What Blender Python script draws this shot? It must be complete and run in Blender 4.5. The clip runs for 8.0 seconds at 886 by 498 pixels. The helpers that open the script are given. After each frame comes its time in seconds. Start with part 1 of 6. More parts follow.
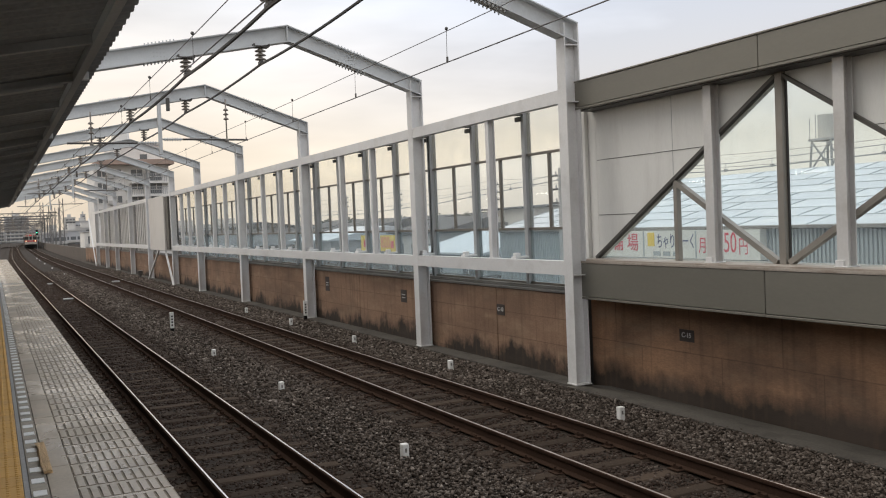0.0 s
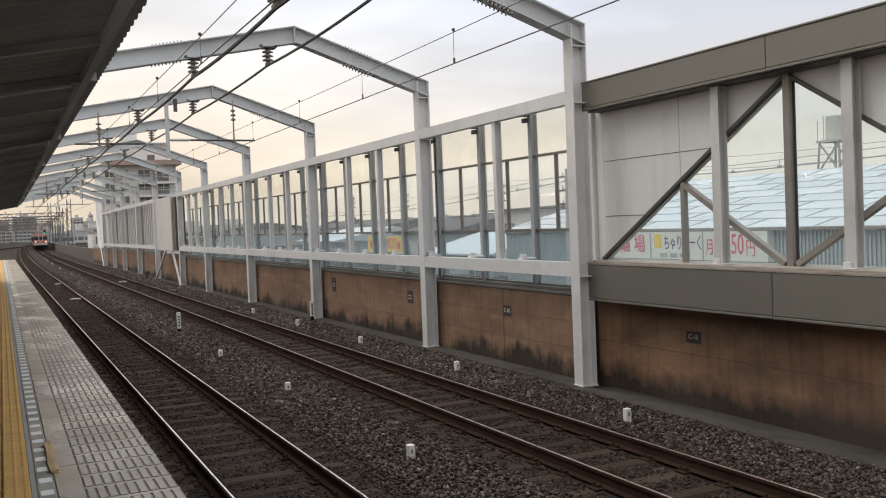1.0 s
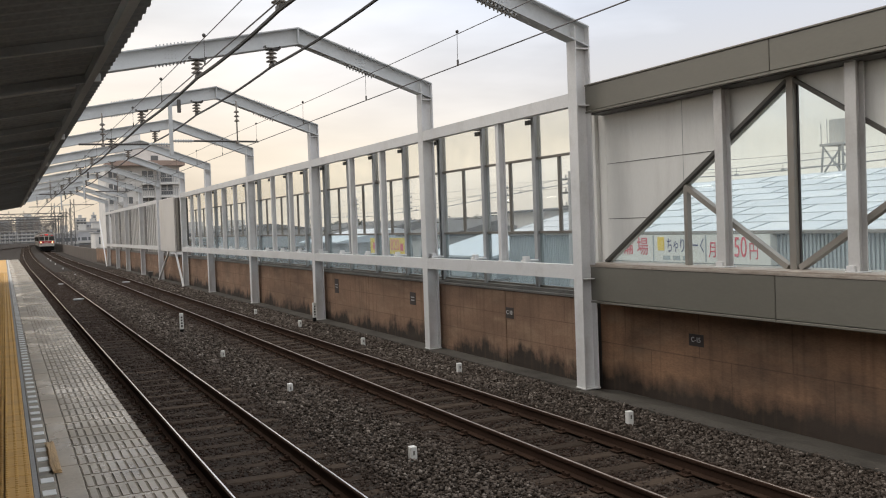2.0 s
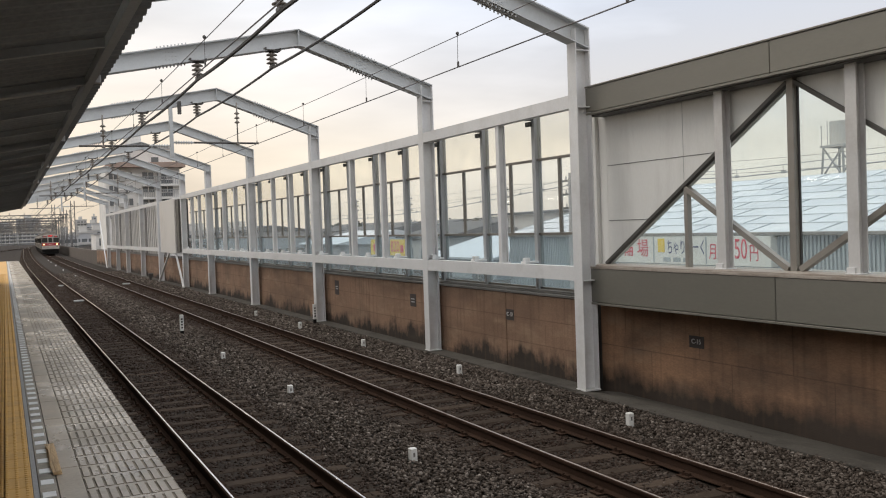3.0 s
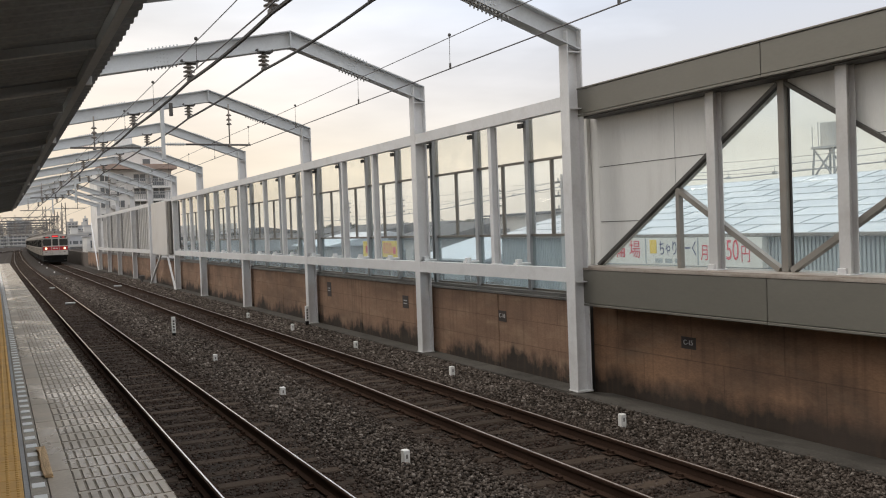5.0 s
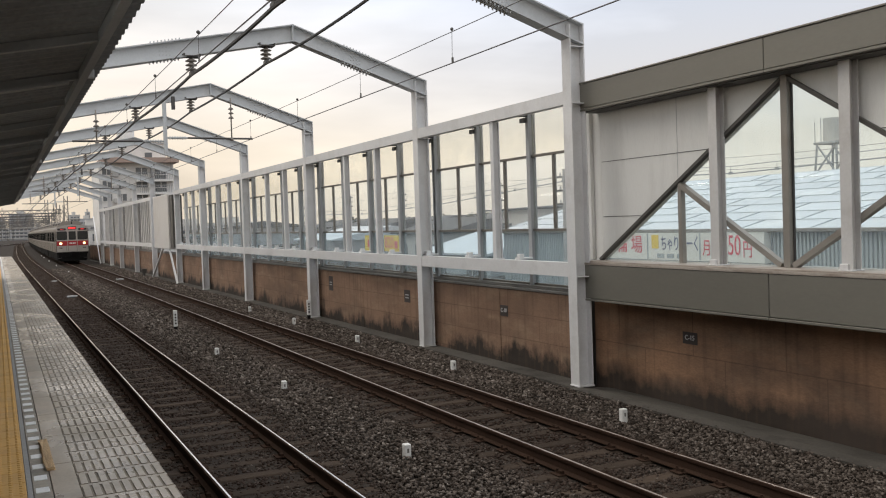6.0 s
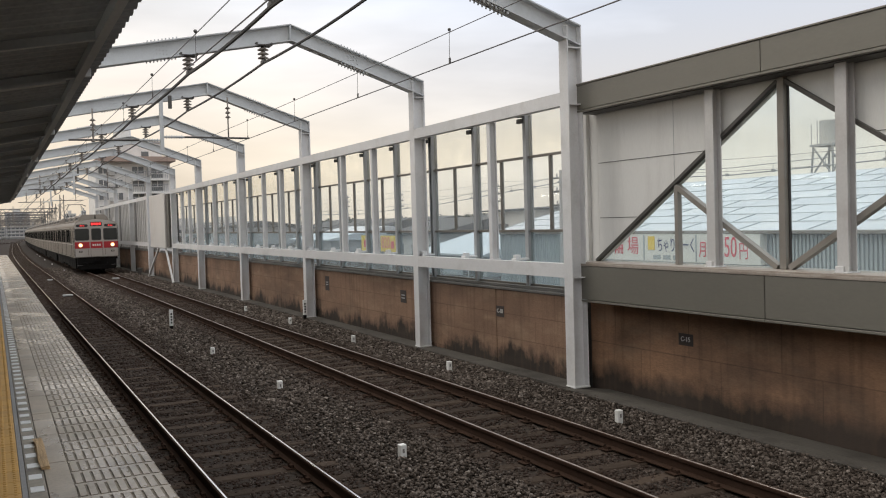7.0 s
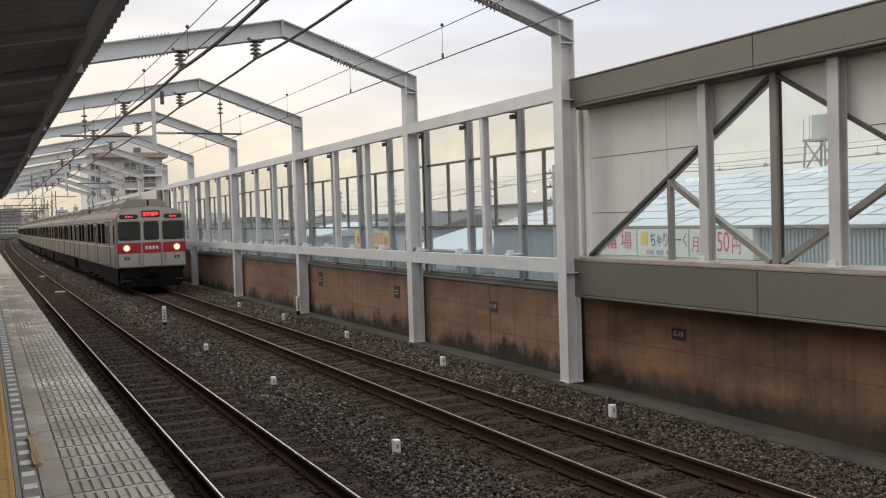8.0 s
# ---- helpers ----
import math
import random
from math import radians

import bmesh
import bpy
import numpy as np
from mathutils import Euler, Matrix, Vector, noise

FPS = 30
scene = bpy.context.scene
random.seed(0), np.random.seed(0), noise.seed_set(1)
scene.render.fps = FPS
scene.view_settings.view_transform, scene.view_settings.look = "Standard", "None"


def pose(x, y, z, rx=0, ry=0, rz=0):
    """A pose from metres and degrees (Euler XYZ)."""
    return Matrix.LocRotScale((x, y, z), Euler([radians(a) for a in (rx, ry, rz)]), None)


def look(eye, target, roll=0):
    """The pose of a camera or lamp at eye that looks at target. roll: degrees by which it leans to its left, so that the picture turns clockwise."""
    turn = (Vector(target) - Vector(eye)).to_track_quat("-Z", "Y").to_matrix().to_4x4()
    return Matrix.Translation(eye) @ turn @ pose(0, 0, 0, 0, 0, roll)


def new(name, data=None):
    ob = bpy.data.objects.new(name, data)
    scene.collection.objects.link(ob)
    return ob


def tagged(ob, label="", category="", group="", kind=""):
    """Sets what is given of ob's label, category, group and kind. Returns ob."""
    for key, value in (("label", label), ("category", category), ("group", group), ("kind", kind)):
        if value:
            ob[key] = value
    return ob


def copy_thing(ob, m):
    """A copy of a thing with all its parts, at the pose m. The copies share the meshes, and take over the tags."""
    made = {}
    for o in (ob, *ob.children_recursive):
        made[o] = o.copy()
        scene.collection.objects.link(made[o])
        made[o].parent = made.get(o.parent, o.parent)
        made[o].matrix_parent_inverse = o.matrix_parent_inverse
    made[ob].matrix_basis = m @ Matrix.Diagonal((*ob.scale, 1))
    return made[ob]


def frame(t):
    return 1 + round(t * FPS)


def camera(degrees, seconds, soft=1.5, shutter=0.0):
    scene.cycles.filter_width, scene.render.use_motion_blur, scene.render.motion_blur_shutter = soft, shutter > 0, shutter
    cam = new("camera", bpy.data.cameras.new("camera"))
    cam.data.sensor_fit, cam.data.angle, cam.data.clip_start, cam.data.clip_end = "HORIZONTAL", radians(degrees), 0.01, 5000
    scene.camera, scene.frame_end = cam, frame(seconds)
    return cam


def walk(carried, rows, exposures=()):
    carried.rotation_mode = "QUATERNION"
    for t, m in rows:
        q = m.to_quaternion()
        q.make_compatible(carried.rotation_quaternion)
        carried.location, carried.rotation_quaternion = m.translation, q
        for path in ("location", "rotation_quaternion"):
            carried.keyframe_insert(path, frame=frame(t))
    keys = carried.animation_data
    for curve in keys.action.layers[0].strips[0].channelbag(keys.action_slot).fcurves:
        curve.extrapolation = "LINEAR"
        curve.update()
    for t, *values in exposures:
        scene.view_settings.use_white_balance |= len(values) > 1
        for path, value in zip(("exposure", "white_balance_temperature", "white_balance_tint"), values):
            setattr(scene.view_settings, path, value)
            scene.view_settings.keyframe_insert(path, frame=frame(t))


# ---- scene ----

# ---------- camera and its walk ----------
EYE = Vector((0.0, 0.0, 2.642))
cam = camera(50.83, 8.0, soft=1.1, shutter=0.25)


def aim(pan, tilt, roll):
    p, e = radians(pan), radians(tilt)
    return look(EYE, EYE + Vector((math.sin(p) * math.cos(e), math.cos(p) * math.cos(e), math.sin(e))), roll)


AIMS = [
    (0.0, 25.77, -1.77, -2.38), (0.5, 25.62, -1.64, -2.32), (1.0, 25.37, -1.69, -2.27), (1.5, 25.26, -1.63, -2.10),
    (3.0, 25.19, -1.47, -2.02), (3.5, 25.32, -1.38, -1.94), (4.0, 25.53, -1.29, -2.09), (4.5, 25.70, -1.30, -2.16),
    (6.0, 25.54, -1.73, -1.93), (6.5, 25.63, -1.81, -1.87), (7.0, 25.76, -1.71, -1.67), (7.5, 25.93, -1.73, -1.64),
    (8.0, 26.16, -2.00, -1.81)]
walk(cam, [(t, aim(a, b, c)) for t, a, b, c in AIMS], exposures=[(0, 0.0), (8, 0.0)])

# ---------- sky and sun: bright overcast evening ----------
SUN_AZ, SUN_EL = radians(-55), radians(52)      # azimuth from +y towards +x
world = bpy.data.worlds.new("sky")
scene.world = world
world.use_nodes = True
wn, wl = world.node_tree.nodes, world.node_tree.links
wn.clear()
w_out = wn.new("ShaderNodeOutputWorld")
w_bg = wn.new("ShaderNodeBackground")
w_sky = wn.new("ShaderNodeTexSky")
w_sky.sky_type, w_sky.sun_disc = "NISHITA", False
w_sky.sun_elevation, w_sky.sun_rotation = SUN_EL, SUN_AZ
w_sky.air_density, w_sky.dust_density = 1.0, 3.0
w_tc = wn.new("ShaderNodeTexCoord")
w_sep = wn.new("ShaderNodeSeparateXYZ")
wl.new(w_tc.outputs["Generated"], w_sep.inputs[0])
w_ramp = wn.new("ShaderNodeValToRGB")           # cloud deck: cream at the horizon, pale blue-grey above
e = w_ramp.color_ramp.elements
e[0].position, e[0].color = 0.0, (9.9, 8.75, 7.35, 1)
e[1].position, e[1].color = 0.85, (15.0, 15.0, 15.2, 1)
for pos, col in ((0.08, (10.7, 9.55, 8.05, 1)), (0.15, (10.3, 9.75, 9.25, 1)), (0.23, (9.3, 9.5, 10.0, 1)), (0.34, (8.6, 9.25, 10.8, 1)), (0.5, (10.0, 10.3, 10.8, 1))):
    n = e.new(pos)
    n.color = col
w_map = wn.new("ShaderNodeMapping")
w_map.inputs["Scale"].default_value = (1.6, 1.6, 7.0)
w_noise = wn.new("ShaderNodeTexNoise")
w_noise.inputs["Scale"].default_value, w_noise.inputs["Detail"].default_value = 1.4, 5.0
w_noise.inputs["Roughness"].default_value = 0.5
wl.new(w_tc.outputs["Generated"], w_map.inputs[0])
wl.new(w_map.outputs[0], w_noise.inputs["Vector"])
w_mr = wn.new("ShaderNodeMapRange")
for k, v in ((1, 0.36), (2, 0.64), (3, 0.81), (4, 1.14)):
    w_mr.inputs[k].default_value = v
wl.new(w_noise.outputs["Fac"], w_mr.inputs[0])
w_mul = wn.new("ShaderNodeVectorMath")
w_mul.operation = "SCALE"
wl.new(w_sep.outputs["Z"], w_ramp.inputs[0])
wl.new(w_ramp.outputs[0], w_mul.inputs[0])
wl.new(w_mr.outputs[0], w_mul.inputs["Scale"])
w_mix = wn.new("ShaderNodeMix")
w_mix.data_type = "RGBA"
w_mix.inputs[0].default_value = 0.9
wl.new(w_sky.outputs[0], w_mix.inputs[6])
w_side = wn.new("ShaderNodeMapRange")            # warmer along the line, cooler towards the east
w_side.inputs[1].default_value, w_side.inputs[2].default_value = 0.05, 0.6
w_side.interpolation_type = "SMOOTHSTEP"
wl.new(w_sep.outputs["X"], w_side.inputs[0])
w_tint = wn.new("ShaderNodeMix")
w_tint.data_type = "RGBA"
w_tint.inputs[6].default_value, w_tint.inputs[7].default_value = (1.03, 0.99, 0.93, 1), (0.99, 1.03, 1.10, 1)
wl.new(w_side.outputs[0], w_tint.inputs[0])
w_cool = wn.new("ShaderNodeVectorMath")
w_cool.operation = "MULTIPLY"
wl.new(w_mul.outputs[0], w_cool.inputs[0])
wl.new(w_tint.outputs[2], w_cool.inputs[1])
wl.new(w_cool.outputs[0], w_mix.inputs[7])
wl.new(w_mix.outputs[2], w_bg.inputs[0])
w_bg.inputs[1].default_value = 0.1
wl.new(w_bg.outputs[0], w_out.inputs[0])

sun_data = bpy.data.lights.new("sun", "SUN")
sun_data.energy, sun_data.angle, sun_data.color = 1.0, radians(40), (1.0, 0.93, 0.84)
sun = new("sun", sun_data)
sun_dir = Vector((math.sin(SUN_AZ) * math.cos(SUN_EL), math.cos(SUN_AZ) * math.cos(SUN_EL), math.sin(SUN_EL)))
sun.matrix_world = look(sun_dir * 50, (0, 0, 0))


# ---------- materials ----------
def surface(name, color, rough=0.6, metal=0.0, var=0.25, scale=6.0, fine=60.0, bump=0.15, dirt=None, dirt_amt=0.3, stretch=(1, 1, 1), world_space=False, spread=0.0):
    """A node material with colour varied at two scales, a stain layer and a fine bump."""
    m = bpy.data.materials.new(name)
    m.use_nodes = True
    n, l = m.node_tree.nodes, m.node_tree.links
    b = n["Principled BSDF"]
    b.inputs["Metallic"].default_value = metal
    if world_space:
        src = n.new("ShaderNodeNewGeometry").outputs["Position"]
    else:
        src = n.new("ShaderNodeTexCoord").outputs["Object"]
    info = n.new("ShaderNodeObjectInfo")
    add = n.new("ShaderNodeVectorMath")
    add.operation = "ADD"
    l.new(src, add.inputs[0])
    if not world_space:
        sc = n.new("ShaderNodeMath")
        sc.operation = "MULTIPLY"
        sc.inputs[1].default_value = 37.0
        l.new(info.outputs["Random"], sc.inputs[0])
        l.new(sc.outputs[0], add.inputs[1])
    mp = n.new("ShaderNodeMapping")
    mp.inputs["Scale"].default_value = stretch
    l.new(add.outputs[0], mp.inputs[0])
    big = n.new("ShaderNodeTexNoise")
    big.inputs["Scale"].default_value, big.inputs["Detail"].default_value = scale * 0.25, 6
    small = n.new("ShaderNodeTexNoise")
    small.inputs["Scale"].default_value, small.inputs["Detail"].default_value = fine, 4
    for t in (big, small):
        l.new(mp.outputs[0], t.inputs["Vector"])
    lo = [c * (1 - var) for c in color]
    hi = [min(1, c * (1 + var)) for c in color]
    ramp = n.new("ShaderNodeValToRGB")
    ramp.color_ramp.elements[0].position, ramp.color_ramp.elements[0].color = 0.3, (*lo, 1)
    ramp.color_ramp.elements[1].position, ramp.color_ramp.elements[1].color = 0.7, (*hi, 1)
    mixf = n.new("ShaderNodeMath")
    mixf.operation = "MULTIPLY_ADD"
    mixf.inputs[1].default_value = 0.55
    half = n.new("ShaderNodeMath")
    half.operation = "MULTIPLY"
    half.inputs[1].default_value = 0.45
    l.new(small.outputs["Fac"], half.inputs[0])
    l.new(big.outputs["Fac"], mixf.inputs[0])
    l.new(half.outputs[0], mixf.inputs[2])
    l.new(mixf.outputs[0], ramp.inputs[0])
    col = ramp.outputs[0]
    if dirt:
        dn = n.new("ShaderNodeTexNoise")
        dn.inputs["Scale"].default_value, dn.inputs["Detail"].default_value = scale * 0.6, 8
        dn.inputs["Roughness"].default_value = 0.65
        l.new(mp.outputs[0], dn.inputs["Vector"])
        dr = n.new("ShaderNodeMapRange")
        for k, v in ((1, 0.5), (2, 0.72), (3, 0.0), (4, dirt_amt)):
            dr.inputs[k].default_value = v
        l.new(dn.outputs["Fac"], dr.inputs[0])
        mx = n.new("ShaderNodeMix")
        mx.data_type = "RGBA"
        mx.inputs[7].default_value = (*dirt, 1)
        l.new(dr.outputs[0], mx.inputs[0])
        l.new(col, mx.inputs[6])
        col = mx.outputs[2]
    if spread:
        hs = n.new("ShaderNodeHueSaturation")
        rm = n.new("ShaderNodeMapRange")
        rm.inputs[3].default_value, rm.inputs[4].default_value = 1 - spread, 1 + spread
        l.new(info.outputs["Random"], rm.inputs[0])
        l.new(rm.outputs[0], hs.inputs["Value"])
        l.new(col, hs.inputs["Color"])
        col = hs.outputs[0]
    l.new(col, b.inputs["Base Color"])
    rr = n.new("ShaderNodeMapRange")
    rr.inputs[3].default_value, rr.inputs[4].default_value = max(0.05, rough - 0.12), min(1, rough + 0.12)
    l.new(big.outputs["Fac"], rr.inputs[0])
    l.new(rr.outputs[0], b.inputs["Roughness"])
    if bump:
        bp = n.new("ShaderNodeBump")
        bp.inputs["Strength"].default_value, bp.inputs["Distance"].default_value = bump, 0.01
        l.new(small.outputs["Fac"], bp.inputs["Height"])
        l.new(bp.outputs[0], b.inputs["Normal"])
    return m


def glow(name, color, strength, base=(0.02, 0.02, 0.02)):
    m = bpy.data.materials.new(name)
    m.use_nodes = True
    b = m.node_tree.nodes["Principled BSDF"]
    b.inputs["Base Color"].default_value = (*base, 1)
    b.inputs["Emission Color"].default_value = (*color, 1)
    b.inputs["Emission Strength"].default_value = strength
    return m


def pane_glass(name, tint, milk=0.0, milk_color=(0.8, 0.8, 0.78), gloss=0.03, rough=0.05):
    """A thin window pane: tinted see-through, a share of milky scatter and a share of mirror gloss."""
    m = bpy.data.materials.new(name)
    m.use_nodes = True
    n, l = m.node_tree.nodes, m.node_tree.links
    n.clear()
    out = n.new("ShaderNodeOutputMaterial")
    tr = n.new("ShaderNodeBsdfTransparent")
    tr.inputs[0].default_value = (*tint, 1)
    df = n.new("ShaderNodeBsdfTranslucent")
    df.inputs[0].default_value = (*milk_color, 1)
    gl = n.new("ShaderNodeBsdfGlossy")
    gl.inputs["Roughness"].default_value = rough
    tc = n.new("ShaderNodeTexCoord")
    nz = n.new("ShaderNodeTexNoise")
    nz.inputs["Scale"].default_value, nz.inputs["Detail"].default_value = 2.2, 5
    mr = n.new("ShaderNodeMapRange")
    mr.inputs[3].default_value, mr.inputs[4].default_value = milk * 0.55, min(1.0, milk * 1.45)
    l.new(tc.outputs["Object"], nz.inputs["Vector"])
    l.new(nz.outputs["Fac"], mr.inputs[0])
    m1 = n.new("ShaderNodeMixShader")
    l.new(mr.outputs[0], m1.inputs[0])
    l.new(tr.outputs[0], m1.inputs[1])
    l.new(df.outputs[0], m1.inputs[2])
    m2 = n.new("ShaderNodeMixShader")
    m2.inputs[0].default_value = gloss
    l.new(m1.outputs[0], m2.inputs[1])
    l.new(gl.outputs[0], m2.inputs[2])
    l.new(m2.outputs[0], out.inputs[0])
    return m


def wall_material(name, color, spike, foot, row, shift, soot):
    """Concrete stained rust-brown, with pour lines, streaks, sooty blotches and black mould on its foot."""
    m = surface(name, color, 0.85, var=0.32, scale=3.0, fine=45, bump=0.25, dirt=(0.37, 0.265, 0.18), dirt_amt=0.7, stretch=(1, 0.45, 1.5), world_space=True)
    n, l = m.node_tree.nodes, m.node_tree.links
    b = n["Principled BSDF"]
    col = b.inputs["Base Color"].links[0].from_socket
    geo = n.new("ShaderNodeNewGeometry")
    sep = n.new("ShaderNodeSeparateXYZ")
    l.new(geo.outputs["Position"], sep.inputs[0])
    mp = n.new("ShaderNodeMapping")
    mp.inputs["Scale"].default_value = (1, 0.9, 0.8)
    l.new(geo.outputs["Position"], mp.inputs[0])
    nz = n.new("ShaderNodeTexNoise")
    nz.inputs["Scale"].default_value, nz.inputs["Detail"].default_value = 1.1, 8
    nz.inputs["Roughness"].default_value = 0.7
    l.new(mp.outputs[0], nz.inputs["Vector"])
    # mould height follows the noise
    h = n.new("ShaderNodeMath")
    h.operation = "MULTIPLY_ADD"
    h.inputs[1].default_value, h.inputs[2].default_value = spike, foot - spike * 0.70
    mp3 = n.new("ShaderNodeMapping")
    mp3.inputs["Scale"].default_value = (1, 2.6, 0.12)
    l.new(geo.outputs["Position"], mp3.inputs[0])
    n3 = n.new("ShaderNodeTexNoise")
    n3.inputs["Scale"].default_value, n3.inputs["Detail"].default_value = 1.3, 3
    l.new(mp3.outputs[0], n3.inputs["Vector"])
    both = n.new("ShaderNodeMath")
    both.operation = "MULTIPLY_ADD"
    both.inputs[1].default_value = 0.4
    l.new(n3.outputs["Fac"], both.inputs[0])
    l.new(nz.outputs["Fac"], both.inputs[2])
    l.new(both.outputs[0], h.inputs[0])
    d = n.new("ShaderNodeMath")
    d.operation = "SUBTRACT"
    l.new(h.outputs[0], d.inputs[0])
    l.new(sep.outputs["Z"], d.inputs[1])
    mr = n.new("ShaderNodeMapRange")
    for k, v in ((1, -0.13), (2, 0.17), (3, 0.0), (4, 0.95)):
        mr.inputs[k].default_value = v
    l.new(d.outputs[0], mr.inputs[0])
    mx = n.new("ShaderNodeMix")
    mx.data_type = "RGBA"
    mx.inputs[7].default_value = (0.027, 0.025, 0.022, 1)
    l.new(mr.outputs[0], mx.inputs[0])
    l.new(col, mx.inputs[6])
    # formwork lift lines, broken up by wear
    brick = n.new("ShaderNodeTexBrick")
    brick.inputs["Scale"].default_value, brick.inputs["Mortar Size"].default_value = 1.0, 0.012
    brick.inputs["Brick Width"].default_value, brick.inputs["Row Height"].default_value = 1.82, row
    brick.inputs["Mortar Smooth"].default_value, brick.offset = 0.6, 0.37
    bc = n.new("ShaderNodeCombineXYZ")
    l.new(sep.outputs["Y"], bc.inputs[0])
    bz = n.new("ShaderNodeMath")
    bz.inputs[1].default_value = shift
    l.new(sep.outputs["Z"], bz.inputs[0])
    l.new(bz.outputs[0], bc.inputs[1])
    l.new(bc.outputs[0], brick.inputs["Vector"])
    bm_ = n.new("ShaderNodeMath")
    bm_.operation = "MULTIPLY"
    l.new(brick.outputs["Fac"], bm_.inputs[0])
    l.new(nz.outputs["Fac"], bm_.inputs[1])
    mx0 = n.new("ShaderNodeMix")
    mx0.data_type = "RGBA"
    mx0.inputs[7].default_value = (0.115, 0.07, 0.046, 1)
    l.new(bm_.outputs[0], mx0.inputs[0])
    l.new(col, mx0.inputs[6])
    l.new(mx0.outputs[2], mx.inputs[6])
    # vertical run-off streaks
    mp2 = n.new("ShaderNodeMapping")
    mp2.inputs["Scale"].default_value = (1, 5.0, 0.25)
    l.new(geo.outputs["Position"], mp2.inputs[0])
    n2 = n.new("ShaderNodeTexNoise")
    n2.inputs["Scale"].default_value, n2.inputs["Detail"].default_value = 1.6, 4
    l.new(mp2.outputs[0], n2.inputs["Vector"])
    r2 = n.new("ShaderNodeMapRange")
    for k, v in ((1, 0.52), (2, 0.75), (3, 0.0), (4, 0.5)):
        r2.inputs[k].default_value = v
    l.new(n2.outputs["Fac"], r2.inputs[0])
    mx2 = n.new("ShaderNodeMix")
    mx2.data_type = "RGBA"
    mx2.inputs[7].default_value = (0.12, 0.075, 0.05, 1)
    l.new(r2.outputs[0], mx2.inputs[0])
    l.new(mx.outputs[2], mx2.inputs[6])
    # broad sooty blotches
    mp4 = n.new("ShaderNodeMapping")
    mp4.inputs["Scale"].default_value = (1, 0.45, 1.0)
    l.new(geo.outputs["Position"], mp4.inputs[0])
    n4 = n.new("ShaderNodeTexNoise")
    n4.inputs["Scale"].default_value, n4.inputs["Detail"].default_value = 0.9, 7
    n4.inputs["Roughness"].default_value = 0.62
    l.new(mp4.outputs[0], n4.inputs["Vector"])
    r4 = n.new("ShaderNodeMapRange")
    for k, v in ((1, 0.44), (2, 0.68), (3, 0.0), (4, soot)):
        r4.inputs[k].default_value = v
    l.new(n4.outputs["Fac"], r4.inputs[0])
    mx4 = n.new("ShaderNodeMix")
    mx4.data_type = "RGBA"
    mx4.inputs[7].default_value = (0.075, 0.058, 0.048, 1)
    l.new(r4.outputs[0], mx4.inputs[0])
    l.new(mx2.outputs[2], mx4.inputs[6])
    l.new(mx4.outputs[2], b.inputs["Base Color"])
    return m


M_WALL = wall_material("stained_concrete", (0.265, 0.168, 0.115), 1.55, 0.12, 0.46, 0.09, 0.45)
M_WALL_RECESS = wall_material("rust_stained_concrete", (0.335, 0.198, 0.122), 0.75, 0.08, 0.92, 0.42, 0.7)
M_STEEL = surface("grey_white_paint", (0.67, 0.67, 0.67), 0.45, var=0.08, scale=3, fine=30, bump=0.05, dirt=(0.38, 0.36, 0.33), dirt_amt=0.35)
# the columns' paint toned darker, for the dimmer light on the rafters
M_RAFTER = surface("dimmed_blue_grey_paint", (0.57, 0.59, 0.60), 0.5, var=0.08, scale=3, fine=30, bump=0.05, dirt=(0.33, 0.33, 0.33), dirt_amt=0.3)
M_POST = surface("grey_post_paint", (0.36, 0.37, 0.375), 0.5, var=0.10, scale=4, fine=40, bump=0.05, dirt=(0.25, 0.24, 0.22), dirt_amt=0.35)
M_MULLION = surface("bronze_aluminium", (0.185, 0.168, 0.145), 0.45, metal=0.3, var=0.15, scale=5, fine=50, bump=0.04)
M_COPING = surface("dark_weathered_coping", (0.20, 0.19, 0.175), 0.7, var=0.3, scale=4, fine=50, bump=0.2, dirt=(0.09, 0.085, 0.08), dirt_amt=0.6)
M_FASCIA = surface("brown_grey_metal_cladding", (0.19, 0.18, 0.152), 0.42, metal=0.15, var=0.07, scale=1.2, fine=25, bump=0.03, dirt=(0.14, 0.13, 0.115), dirt_amt=0.35, stretch=(1, 0.5, 1.5))
M_LEDGE = surface("rusty_ledge", (0.33, 0.29, 0.25), 0.7, var=0.2, scale=5, fine=40, bump=0.12, dirt=(0.16, 0.11, 0.08), dirt_amt=0.6)
M_PANEL = surface("off_white_wall_panel", (0.735, 0.73, 0.70), 0.6, var=0.05, scale=1.5, fine=40, bump=0.04, dirt=(0.45, 0.43, 0.40), dirt_amt=0.4, stretch=(1, 1.8, 0.4))
M_TRUSS = surface("truss_frame_metal", (0.27, 0.25, 0.222), 0.45, metal=0.2, var=0.12, scale=5, fine=60, bump=0.05, dirt=(0.2, 0.16, 0.12), dirt_amt=0.4)
M_TRUSSPOST = surface("grey_truss_post_paint", (0.56, 0.55, 0.535), 0.5, var=0.08, scale=3, fine=30, bump=0.05, dirt=(0.33, 0.30, 0.27), dirt_amt=0.4)
M_RAKE = surface("dark_rake_and_shade_metal", (0.085, 0.08, 0.072), 0.5, metal=0.2, var=0.12, scale=5, fine=60, bump=0.05)
M_SEAM = surface("dark_joint_filler", (0.05, 0.048, 0.045), 0.8, var=0.2, scale=5, fine=60, bump=0.05)
M_BALLAST = surface("ballast_bed", (0.031, 0.0245, 0.0195), 0.95, var=0.5, scale=10, fine=38, bump=1.0, dirt=(0.045, 0.034, 0.027), dirt_amt=0.7, world_space=True)
